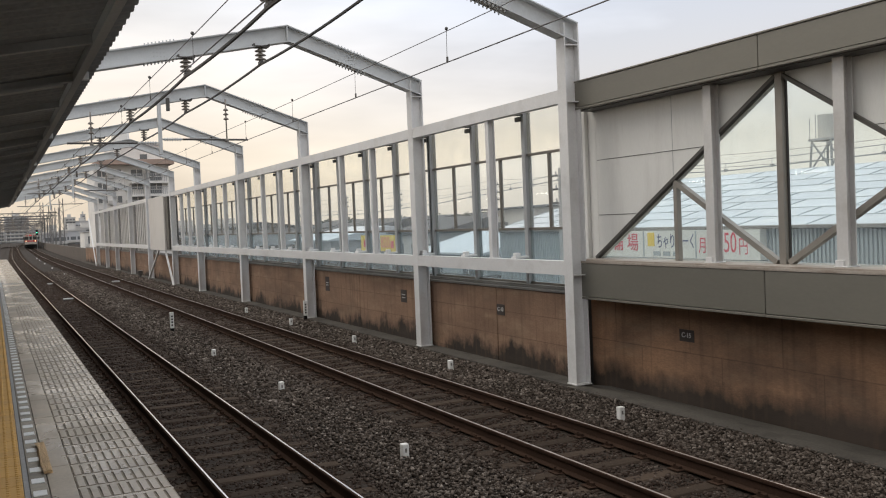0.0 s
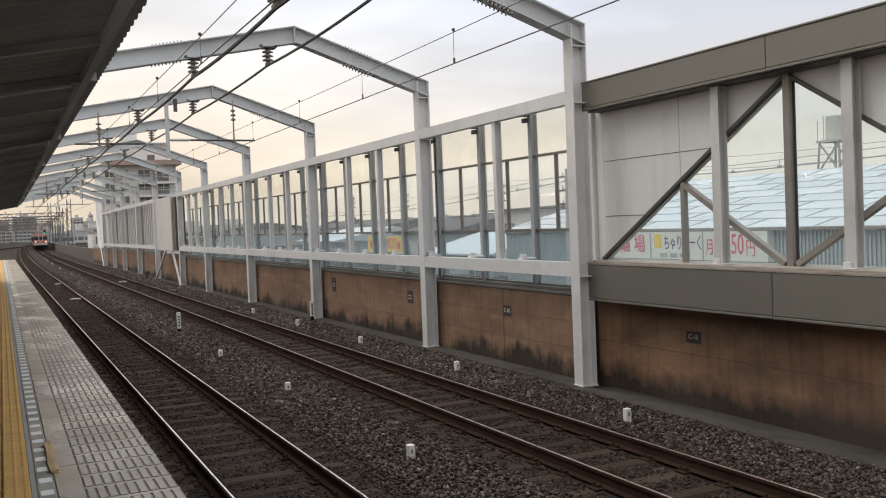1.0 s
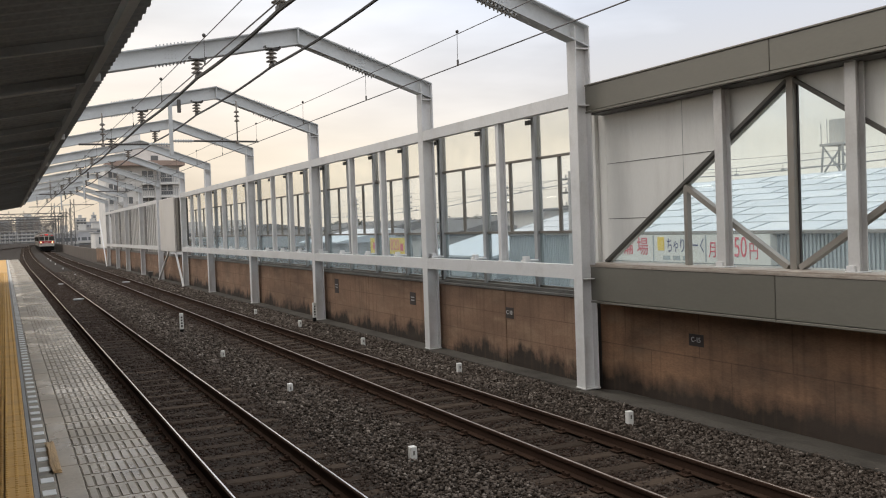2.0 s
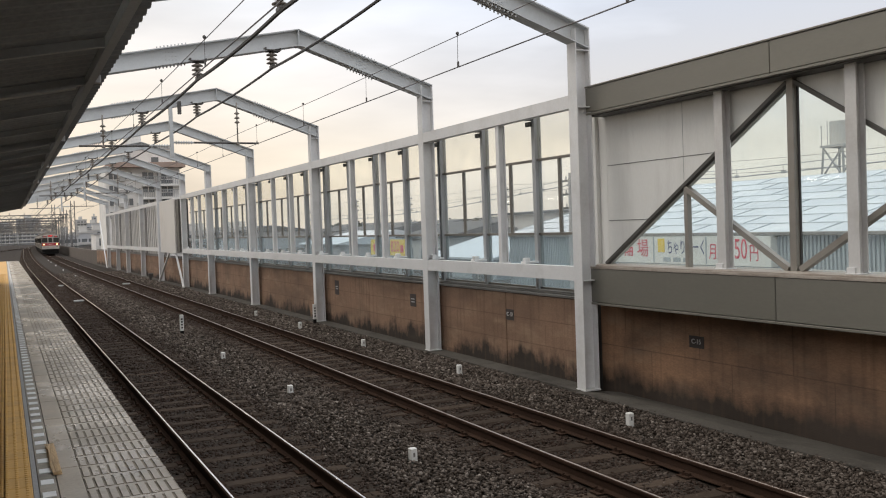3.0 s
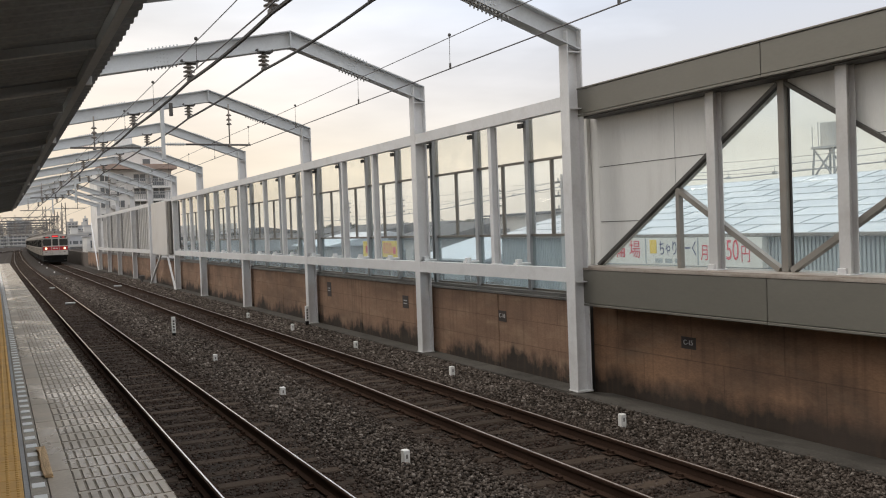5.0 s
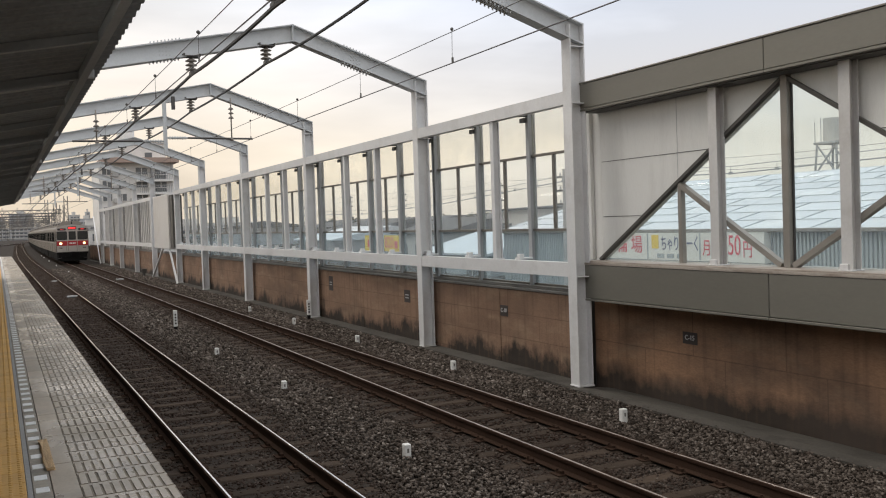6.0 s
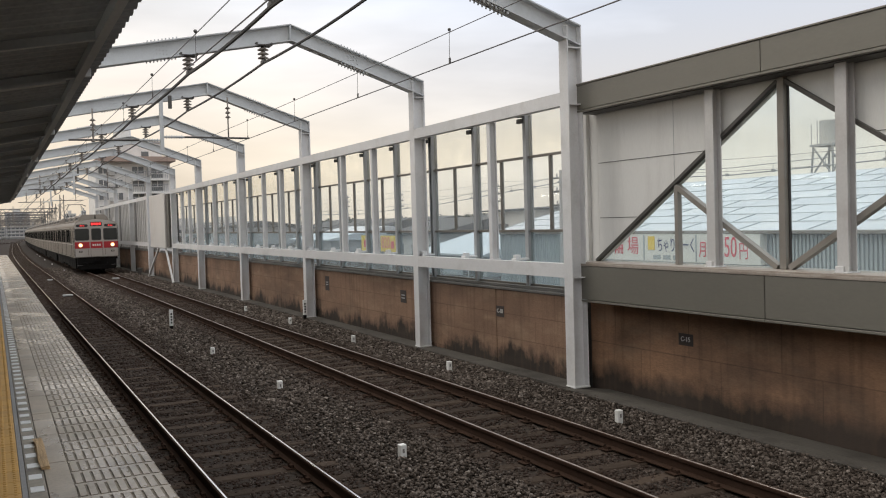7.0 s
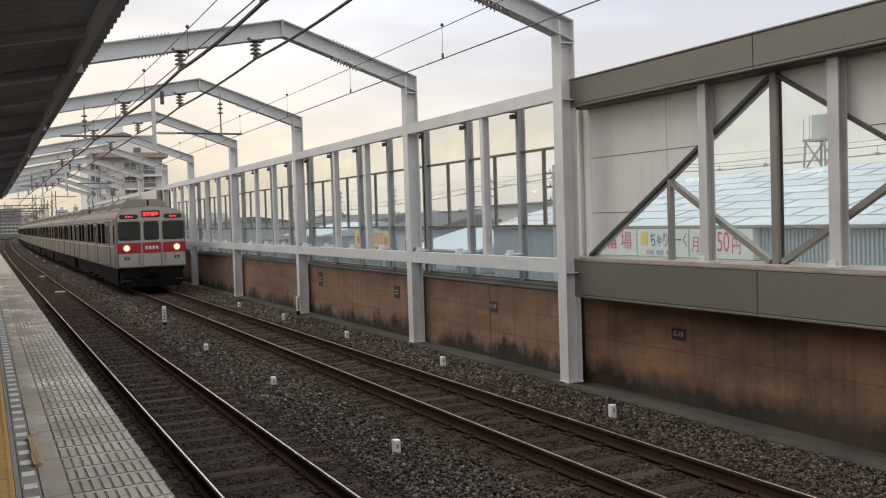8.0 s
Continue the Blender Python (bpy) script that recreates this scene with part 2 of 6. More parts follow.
M_SLEEPER = surface("tarred_timber", (0.050, 0.037, 0.028), 0.9, var=0.5, scale=6, fine=35, bump=0.4, dirt=(0.065, 0.046, 0.034), dirt_amt=0.6, stretch=(0.3, 2, 1), spread=0.25)
M_RAIL = surface("rusty_rail", (0.042, 0.026, 0.019), 0.85, var=0.3, scale=8, fine=50, bump=0.2, dirt=(0.035, 0.025, 0.02), dirt_amt=0.5)
M_RAILTOP = surface("polished_rail_head", (0.86, 0.83, 0.80), 0.15, metal=1.0, var=0.08, scale=6, fine=80, bump=0.02)
M_RAILTOP_DULL = surface("dull_rail_head", (0.46, 0.40, 0.365), 0.3, metal=0.9, var=0.15, scale=6, fine=80, bump=0.03)
M_WALK = surface("walkway_concrete", (0.078, 0.072, 0.063), 0.9, var=0.4, scale=3, fine=30, bump=0.3, dirt=(0.03, 0.027, 0.024), dirt_amt=0.85, world_space=True)
M_PLAT = surface("platform_concrete", (0.335, 0.282, 0.215), 0.45, var=0.28, scale=4, fine=50, bump=0.06, dirt=(0.19, 0.17, 0.145), dirt_amt=0.7, spread=0.10, world_space=True)


def polish(m, scale, lo, hi):
    """Foot traffic: uneven patches of a material worn smooth and pale."""
    n, l = m.node_tree.nodes, m.node_tree.links
    b = n["Principled BSDF"]
    geo = n.new("ShaderNodeNewGeometry")
    mp = n.new("ShaderNodeMapping")
    mp.inputs["Scale"].default_value = (1.3, 0.75, 1.0)
    nz = n.new("ShaderNodeTexNoise")
    nz.inputs["Scale"].default_value, nz.inputs["Detail"].default_value = scale, 6
    nz.inputs["Roughness"].default_value = 0.6
    l.new(geo.outputs["Position"], mp.inputs[0])
    l.new(mp.outputs[0], nz.inputs["Vector"])
    mr = n.new("ShaderNodeMapRange")
    for k, v in ((1, 0.42), (2, 0.64), (3, hi), (4, lo)):
        mr.inputs[k].default_value = v
    l.new(nz.outputs["Fac"], mr.inputs[0])
    l.new(mr.outputs[0], b.inputs["Roughness"])
    worn = n.new("ShaderNodeMapRange")
    for k, v in ((1, 0.54), (2, 0.72), (3, 0.0), (4, 0.5)):
        worn.inputs[k].default_value = v
    l.new(nz.outputs["Fac"], worn.inputs[0])
    mx = n.new("ShaderNodeMix")
    mx.data_type = "RGBA"
    mx.inputs[7].default_value = (0.46, 0.43, 0.38, 1)
    l.new(worn.outputs[0], mx.inputs[0])
    l.new(b.inputs["Base Color"].links[0].from_socket, mx.inputs[6])
    l.new(mx.outputs[2], b.inputs["Base Color"])


polish(M_PLAT, 1.1, 0.13, 0.40)
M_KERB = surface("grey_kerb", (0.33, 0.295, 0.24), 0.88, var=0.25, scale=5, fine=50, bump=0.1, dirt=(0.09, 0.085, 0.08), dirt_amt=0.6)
M_PLATSTRIP = surface("blue_grey_joint_strip", (0.30, 0.295, 0.285), 0.88, var=0.2, scale=5, fine=50, bump=0.1)
M_PLATSIDE = surface("platform_side", (0.07, 0.065, 0.06), 0.9, var=0.3, scale=4, fine=50, bump=0.2)
M_YELLOW = surface("yellow_tactile_tile", (0.56, 0.32, 0.085), 0.6, var=0.12, scale=4, fine=50, bump=0.08, dirt=(0.33, 0.2, 0.07), dirt_amt=0.5, spread=0.05)
M_WHITE = surface("white_line_paint", (0.75, 0.75, 0.73), 0.6, var=0.08, scale=8, fine=60, bump=0.05, dirt=(0.5, 0.48, 0.45), dirt_amt=0.4)
M_CANOPY = surface("dark_canopy_sheet", (0.265, 0.28, 0.292), 0.75, var=0.3, scale=3, fine=30, bump=0.1, dirt=(0.17, 0.172, 0.172), dirt_amt=0.5)
M_CANOPY_STEEL = surface("grey_canopy_steel", (0.37, 0.38, 0.385), 0.6, var=0.15, scale=4, fine=40, bump=0.08)
M_CABLE = surface("black_cable", (0.03, 0.03, 0.03), 0.5, var=0.1, scale=10, fine=60, bump=0.02)
M_WIRE = surface("oxidised_copper_wire", (0.11, 0.10, 0.095), 0.45, metal=0.4, var=0.1, scale=10, fine=60, bump=0.0)
M_INSUL = surface("brown_grey_porcelain", (0.22, 0.195, 0.17), 0.3, var=0.15, scale=10, fine=60, bump=0.02)
M_DARKSTEEL = surface("dark_fitting_steel", (0.10, 0.095, 0.09), 0.5, metal=0.5, var=0.2, scale=10, fine=60, bump=0.05)
M_STAIN = surface("brushed_stainless_steel", (0.165, 0.142, 0.118), 0.5, metal=0.25, var=0.06, scale=2, fine=30, bump=0.03, dirt=(0.25, 0.215, 0.18), dirt_amt=0.4, stretch=(1, 0.2, 1))
M_RED = surface("red_train_band", (0.42, 0.02, 0.03), 0.4, var=0.05, scale=3, fine=30, bump=0.02)
M_DARK = surface("underfloor_black", (0.013, 0.0125, 0.012), 0.8, var=0.3, scale=5, fine=30, bump=0.1)
M_ROOFTRAIN = surface("grey_train_roof", (0.26, 0.232, 0.20), 0.7, var=0.12, scale=3, fine=30, bump=0.08, dirt=(0.2, 0.17, 0.14), dirt_amt=0.4)
M_TWIN = bpy.data.materials.new("dark_train_window")
M_TWIN.use_nodes = True
M_TWIN.node_tree.nodes["Principled BSDF"].inputs["Base Color"].default_value = (0.008, 0.009, 0.009, 1)
M_TWIN.node_tree.nodes["Principled BSDF"].inputs["Roughness"].default_value = 0.4
M_TWIN.node_tree.nodes["Principled BSDF"].inputs["Specular IOR Level"].default_value = 0.25
M_SCREEN = surface("grey_reflecting_windscreen", (0.030, 0.032, 0.030), 0.15, var=0.3, scale=3, fine=20, bump=0.0)
M_LAMP = glow("warm_headlight", (1.0, 0.66, 0.30), 7.0, (0.8, 0.8, 0.75))
M_HALO = glow("amber_headlight_halo", (1.0, 0.40, 0.09), 2.2, (0.6, 0.5, 0.3))
M_LED = glow("red_led", (1.0, 0.04, 0.04), 1.5)
M_GREEN = glow("green_signal", (0.1, 1.0, 0.5), 4.0)
M_PANE_TOP = pane_glass("frosted_cream_pane", (0.98, 0.97, 0.92), 0.13, (0.9, 0.87, 0.8))
M_PANE = pane_glass("clear_screen_pane", (0.97, 0.98, 0.96), 0.10, (0.88, 0.90, 0.87), gloss=0.035)
M_PANE_LOW = pane_glass("hazy_low_pane", (0.90, 0.95, 0.95), 0.13, (0.80, 0.86, 0.85), gloss=0.04)
M_PANE_TRUSS = pane_glass("greenish_window_pane", (0.96, 0.995, 0.98), 0.10, (0.90, 0.94, 0.91), gloss=0.035)


for m, level in ((M_RAIL, 0.03), (M_SLEEPER, 0.1), (M_BALLAST, 0.15), (M_DARK, 0.05), (M_TWIN, 0.0), (M_WALL, 0.2), (M_WALL_RECESS, 0.2), (M_WALK, 0.2)):
    m.node_tree.nodes["Principled BSDF"].inputs["Specular IOR Level"].default_value = level


# ---------- mesh helpers ----------
def quad_box(bm, x0, x1, y0, y1, z0, z1):
    v = [bm.verts.new(p) for p in ((x0, y0, z0), (x1, y0, z0), (x1, y1, z0), (x0, y1, z0), (x0, y0, z1), (x1, y0, z1), (x1, y1, z1), (x0, y1, z1))]
    fs = []
    for f in ((0, 3, 2, 1), (4, 5, 6, 7), (0, 1, 5, 4), (1, 2, 6, 5), (2, 3, 7, 6), (3, 0, 4, 7)):
        fs.append(bm.faces.new([v[i] for i in f]))
    return fs


def boxes(*dims, bevel=0.0):
    bm = bmesh.new()
    for d in dims:
        quad_box(bm, *d)
    if bevel:
        bmesh.ops.bevel(bm, geom=bm.edges[:], offset=bevel, segments=1, affect="EDGES", clamp_overlap=True)
    return bm


def extrude_profile(bm, profile, place, axis_a, axis_b, path):
    """Sweep a closed 2-D profile from point to point of path; (a, b) of the profile run along axis_a and axis_b."""
    rings = []
    for p in path:
        rings.append([bm.verts.new(Vector(place) + Vector(p) + Vector(axis_a) * a + Vector(axis_b) * b) for a, b in profile])
    n = len(profile)
    for r0, r1 in zip(rings, rings[1:]):
        for i in range(n):
            bm.faces.new((r0[i], r0[(i + 1) % n], r1[(i + 1) % n], r1[i]))
    bm.faces.new(rings[0][::-1])
    bm.faces.new(rings[-1])


def tube(bm, a, b, r0, r1=None, sides=8, caps=True):
    a, b = Vector(a), Vector(b)
    r1 = r0 if r1 is None else r1
    z = (b - a).normalized()
    x = z.orthogonal().normalized()
    y = z.cross(x)
    rings = []
    for c, r in ((a, r0), (b, r1)):
        rings.append([bm.verts.new(c + x * (r * math.cos(2 * math.pi * i / sides)) + y * (r * math.sin(2 * math.pi * i / sides))) for i in range(sides)])
    for i in range(sides):
        bm.faces.new((rings[0][i], rings[0][(i + 1) % sides], rings[1][(i + 1) % sides], rings[1][i]))
    if caps:
        bm.faces.new(rings[0][::-1])
        bm.faces.new(rings[1])


def beam(bm, a, b, w, h):
    """A rectangular bar from a to b: w wide across, h high."""
    a, b = Vector(a), Vector(b)
    d = (b - a).normalized()
    side = d.cross(Vector((0, 0, 1)))
    side = side.normalized() if side.length > 1e-4 else Vector((1, 0, 0))
    up = side.cross(d)
    vs = []
    for c in (a, b):
        for s, u in ((-1, -1), (1, -1), (1, 1), (-1, 1)):
            vs.append(bm.verts.new(c + side * (s * w / 2) + up * (u * h / 2)))
    for f in ((3, 2, 1, 0), (4, 5, 6, 7), (0, 1, 5, 4), (1, 2, 6, 5), (2, 3, 7, 6), (3, 0, 4, 7)):
        bm.faces.new([vs[i] for i in f])


def wire(bm, points, r, sides=5):
    for a, b in zip(points, points[1:]):
        tube(bm, a, b, r, sides=sides, caps=False)


def h_post(bm, x0, x1, y, half, z0, z1, tf=0.014, tw=0.008):
    """An upright H-section, flanges across y, as one closed shape."""
    prof = [(x0, -half), (x0 + tf, -half), (x0 + tf, -tw), (x1 - tf, -tw), (x1 - tf, -half), (x1, -half), (x1, half), (x1 - tf, half), (x1 - tf, tw), (x0 + tf, tw), (x0 + tf, half), (x0, half)]
    extrude_profile(bm, prof, (0, y, 0), (1, 0, 0), (0, 1, 0), [(0, 0, z0), (0, 0, z1)])
    return bm


def lathe(bm, axis_at, rings, sides=14):
    """A turned upright shape from (z, radius) rings round axis_at = (x, y)."""
    loops = []
    for z, r in rings:
        loops.append([bm.verts.new((axis_at[0] + r * math.cos(2 * math.pi * i / sides), axis_at[1] + r * math.sin(2 * math.pi * i / sides), z)) for i in range(sides)])
    for a, b in zip(loops, loops[1:]):
        for i in range(sides):
            bm.faces.new((a[i], a[(i + 1) % sides], b[(i + 1) % sides], b[i]))
    bm.faces.new(loops[0][::-1])
    bm.faces.new(loops[-1])
    return bm


def mesh_of(name, bm, material, smooth=False):
    bmesh.ops.recalc_face_normals(bm, faces=bm.faces[:])
    me = bpy.data.meshes.new(name)
    bm.to_mesh(me)
    bm.free()
    me.materials.append(material)
    if smooth:
        for p in me.polygons:
            p.use_smooth = True
    return me


def part(name, bm, material, parent=None, label="", smooth=False):
    """Links a bmesh (or a finished mesh) as one mesh object under a thing or part."""
    me = bm if isinstance(bm, bpy.types.Mesh) else mesh_of(name, bm, material, smooth)
    ob = new(name, me)
    if parent is not None:
        ob.parent = parent
    if label:
        ob["label"] = label
    return ob


def thing(name, label, category, group="", kind="", at=(0, 0, 0)):
    ob = new(name)
    ob.location = at
    ob.empty_display_size = 0.2
    return tagged(ob, label, category, group, kind)


def structure(name, bm, material, label, category):
    return tagged(part(name, bm, material), label, category, kind="structure")


# ---------- plan ----------
NEAR, FAR = 2.524, 6.071                 # the two track centres
RAIL_OFF = 0.566
GANTRIES = [12.9, 19.05, 27.35, 35.45, 43.6, 50.4, 58.8, 66.9, 75.5, 82.5, 90.0]
WALL_X, RECESS_X = 8.85, 9.30


def drift(y):
    """Sideways run of the tracks: straight, then easing outward in a long bend."""
    def slope_area(a):
        if a < 75:
            return 0.0
        if a < 165:
            return 0.018 * (a - 75) ** 2 / 180
        if a < 250:
            return 0.81 + 0.018 * (a - 165)
        return 2.34 + 0.018 * (a - 250) + (a - 250) ** 2 / 6000
    return slope_area(y)


# ---------- ground ----------
bm = boxes((-1500, 1500, -300, 3000, -2.0, -0.33))
structure("ground", bm, M_BALLAST, "dark gravelly ground around the raised railway", "ground")

bm = bmesh.new()
ys = [-12 + 4 * i for i in range(30)] + [110 + 15 * i for i in range(20)]
extrude_profile(bm, [(-2.0, -0.33), (8.6 - NEAR, -0.33), (8.45 - NEAR, -0.20), (6.9 - NEAR, -0.19), (4.3 - NEAR, -0.175), (-1.6, -0.185)], (NEAR, 0, 0), (1, 0, 0), (0, 0, 1), [(drift(y), y, 0) for y in ys])
structure("ballast_bed", bm, M_BALLAST, "dark grey-brown ballast bed under both tracks", "ballast")

bm = boxes((8.42, WALL_X + 0.02, 12.9, 105, -0.33, -0.155), (8.36, 8.62, -12, 12.9, -0.40, -0.17))
extrude_profile(bm, [(8.62, -0.40), (RECESS_X + 0.02, -0.40), (RECESS_X + 0.02, -0.285), (8.62, -0.172)], (0, 0, 0), (1, 0, 0), (0, 0, 1), [(0, -12, 0), (0, 12.95, 0)])
structure("walkway", bm, M_WALK, "dirty concrete walkway strip along the wall foot", "walkway")

# wall in poured lengths with open joints
JOINTS = [-12, 0.9, 13.46, 16.02, 23.6, 31.2, 38.8, 46.4, 54.0, 61.6, 69.2, 76.8, 84.4, 92, 105]
for a, b in zip(JOINTS, JOINTS[1:]):
    x_w = WALL_X if a > 12 else RECESS_X
    bm = boxes((x_w, x_w + 0.35, a + 0.012, b - 0.012, -0.40, 1.285), bevel=0.012)
    structure("wall_east", bm, M_WALL if a > 12 else M_WALL_RECESS, "rust-stained concrete parapet wall with black mould at its foot", "wall")
bm = boxes((WALL_X + 0.03, WALL_X + 0.3, 13.5, 105, -0.33, 1.26), (RECESS_X + 0.03, RECESS_X + 0.3, -12, 13.8, -0.33, 1.26))
structure("wall_core", bm, M_SEAM, "dark filler seen in the open wall joints", "wall")
bm = boxes((WALL_X - 0.03, WALL_X + 0.38, 13.1, 105, 1.288, 1.335), (WALL_X + 0.03, WALL_X + 0.3, 13.1, 105, 1.335, 1.40), bevel=0.008)
structure("wall_coping", bm, M_COPING, "dark weathered coping on the parapet wall", "coping")

# ---------- tracks ----------
RAIL_PROFILE = [(-0.0635, -0.153), (0.0635, -0.153), (0.0635, -0.142), (0.012, -0.126), (0.0085, -0.05), (0.030, -0.036), (0.0325, -0.010), (0.030, -0.002), (-0.030, -0.002), (-0.0325, -0.010), (-0.030, -0.036), (-0.0085, -0.05), (-0.012, -0.126), (-0.0635, -0.142)]
HEAD_PROFILE = [(-0.012, -0.0025), (0.012, -0.0025), (0.009, 0.0005), (-0.009, 0.0005)]


def build_track(centre, head_material, label):
    track = thing("track", label, "railway track", group="railway tracks", kind="structure")
    ys = [-12, 0, 40, 70] + [75 + 10 * i for i in range(43)]
    path = [(drift(y), y, 0) for y in ys]
    for side in (-1, 1):
        bm = bmesh.new()
        extrude_profile(bm, RAIL_PROFILE, (centre + side * RAIL_OFF, 0, 0), (1, 0, 0), (0, 0, 1), path)
        rail = part("rail", bm, M_RAIL, track)
        bm = bmesh.new()
        extrude_profile(bm, HEAD_PROFILE, (centre + side * RAIL_OFF, 0, 0), (1, 0, 0), (0, 0, 1), path)
        part("rail_head", bm, head_material, rail, "polished running surface")
    bm = boxes((-1.05, 1.05, -0.11, 0.11, -0.30, -0.163), bevel=0.02)
    timber = mesh_of("sleeper", bm, M_SLEEPER)
    bm = bmesh.new()
    for side in (-1, 1):
        c = side * RAIL_OFF
        quad_box(bm, c - 0.16, c + 0.16, -0.085, 0.085, -0.157, -0.148)
        for o in (-0.085, 0.085):
            quad_box(bm, c + o - 0.02, c + o + 0.02, -0.05, 0.05, -0.150, -0.115)
            tube(bm, (c + o * 1.15, 0.03, -0.15), (c + o * 1.15, 0.03, -0.098), 0.014, sides=6)
    clips = mesh_of("rail_fastening", bm, M_RAIL)
    rnd = random.Random(int(centre * 100))
    y = 3.0 - 0.62 * 22
    while y < 75:
        s = new("sleeper", timber)
        s.parent, s.location, s.rotation_euler = track, (centre + rnd.uniform(-0.02, 0.02), y, rnd.uniform(-0.012, 0.004)), (0, 0, rnd.uniform(-0.015, 0.015))
        if 2 < y < 32:
            c = new("rail_fastening", clips)
            c.parent, c.location = track, (centre, y, 0)
        y += 0.62
    bm = bmesh.new()
    while y < 320:
        quad_box(bm, centre + drift(y) - 1.05, centre + drift(y) + 1.05, y - 0.11, y + 0.11, -0.30, -0.160)
        y += 0.62
    tagged(part("far_sleepers", bm, M_SLEEPER, track), kind="stuff")


build_track(NEAR, M_RAILTOP, "railway track with polished rails on dark timber sleepers")
build_track(FAR, M_RAILTOP_DULL, "railway track with duller brown rails on timber sleepers")

# ---------- platform ----------
P_END = 78.0
platform = thing("platform", "grey station platform with yellow tactile strip and slotted edge plates", "platform", kind="structure")
part("base", boxes((-6.0, 0.90, -12, P_END, -0.33, 0.99)), M_PLATSIDE, platform, "dark platform side")
part("edge_beam", boxes((0.45, 0.943, -12, P_END, 0.90, 1.022), bevel=0.01), M_PLAT, platform)
part("paving", boxes((-6.0, -0.36, -12, P_END, 0.99, 1.05)), M_PLAT, platform)

# tactile tiles 0.3 m with raised domes
bm = boxes((-0.148, 0.148, -0.148, 0.148, -0.05, 0.0), bevel=0.004)
for i in range(5):
    for j in range(5):
        tube(bm, (-0.12 + 0.06 * i, -0.12 + 0.06 * j, -0.001), (-0.12 + 0.06 * i, -0.12 + 0.06 * j, 0.005), 0.017, 0.010, sides=6)
tile = mesh_of("tactile_tile", bm, M_YELLOW)
k = 0
y = 4.0
while k < 300 and y < 49:
    for x in (-0.20, 0.10 - 0.148):
        t = new("tactile_tile", tile)
        t.parent, t.location = platform, (x + 0.0, y, 1.052)
        k += 1
    y += 0.30
part("tactile_strip_near", boxes((-0.35, 0.10, -12, 3.846, 0.99, 1.052)), M_YELLOW, platform, "yellow tactile paving")
part("tactile_strip_far", boxes((-0.35, 0.10, y - 0.15, P_END, 0.99, 1.052)), M_YELLOW, platform, "yellow tactile paving")
part("drain_strip", boxes((0.104, 0.135, -12, P_END, 0.99, 1.046)), M_PLATSTRIP, platform, "blue-grey joint strip")
part("edge_kerb", boxes((0.138, 0.245, -12, P_END, 0.99, 1.048), bevel=0.003), M_KERB, platform, "grey kerb band")
bm = boxes((-0.040, 0.040, -0.062, 0.062, 0, 0.006), bevel=0.002)
block = mesh_of("white_block", bm, M_WHITE)
y = 3.02 - 0.327 * 40
while y < P_END - 0.3:
    b = new("white_block", block)
    b.parent, b.location = platform, (0.190, y, 1.048)
    y += 0.327
# slotted edge plates, three rows of raised pads to a plate
PLATE = 0.981
bm = boxes((0.250, 0.405, -PLATE / 2 + 0.004, PLATE / 2 - 0.004, -0.035, 0.0), bevel=0.003)
quad_box(bm, 0.409, 0.940, -PLATE / 2 + 0.004, PLATE / 2 - 0.004, -0.035, -0.007)
for row in range(3):
    yc = (row - 1) * PLATE / 3
    quad_box(bm, 0.409, 0.940, yc + 0.110, yc + 0.159, -0.015, -0.003)
    for i in range(9):
        xc = 0.4385 + i * 0.0588
        quad_box(bm, xc - 0.0205, xc + 0.0205, yc - 0.157, yc + 0.112, -0.015, -0.001)
plate = mesh_of("edge_plate", bm, M_PLAT)
# slot bottoms are coloured darker, for their shading as well as grime
plate.materials.append(surface("shaded_grimy_slot_concrete", (0.245, 0.21, 0.165), 0.85, var=0.3, scale=5, fine=50, bump=0.1, dirt=(0.10, 0.09, 0.075), dirt_amt=0.6, world_space=True))
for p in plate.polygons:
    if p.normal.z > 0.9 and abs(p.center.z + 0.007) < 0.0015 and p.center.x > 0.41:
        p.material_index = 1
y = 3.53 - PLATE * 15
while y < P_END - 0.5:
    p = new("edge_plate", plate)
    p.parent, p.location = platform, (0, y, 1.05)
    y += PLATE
# worn wooden strip lying on the plain band of the plates
bm = bmesh.new()
beam(bm, (0.245, 7.75, 1.062), (0.262, 6.78, 1.062), 0.05, 0.02)
bmesh.ops.subdivide_edges(bm, edges=bm.edges[:], cuts=3)
rnd = random.Random(4)
for v in bm.verts:
    v.co.x += rnd.uniform(-0.010, 0.010)
    v.co.z += rnd.uniform(-0.002, 0.004)
tagged(part("wooden_strip", bm, surface("worn_yellow_wood", (0.50, 0.34, 0.18), 0.8, var=0.55, scale=10, fine=60, bump=0.3, stretch=(3, 0.4, 1))), "worn yellowish wooden strip lying on the platform", "wood strip")

# ---------- platform canopy ----------
C_END = 39.0


def canopy_z(x):
    return 3.90 + (x - 0.78) * 0.18


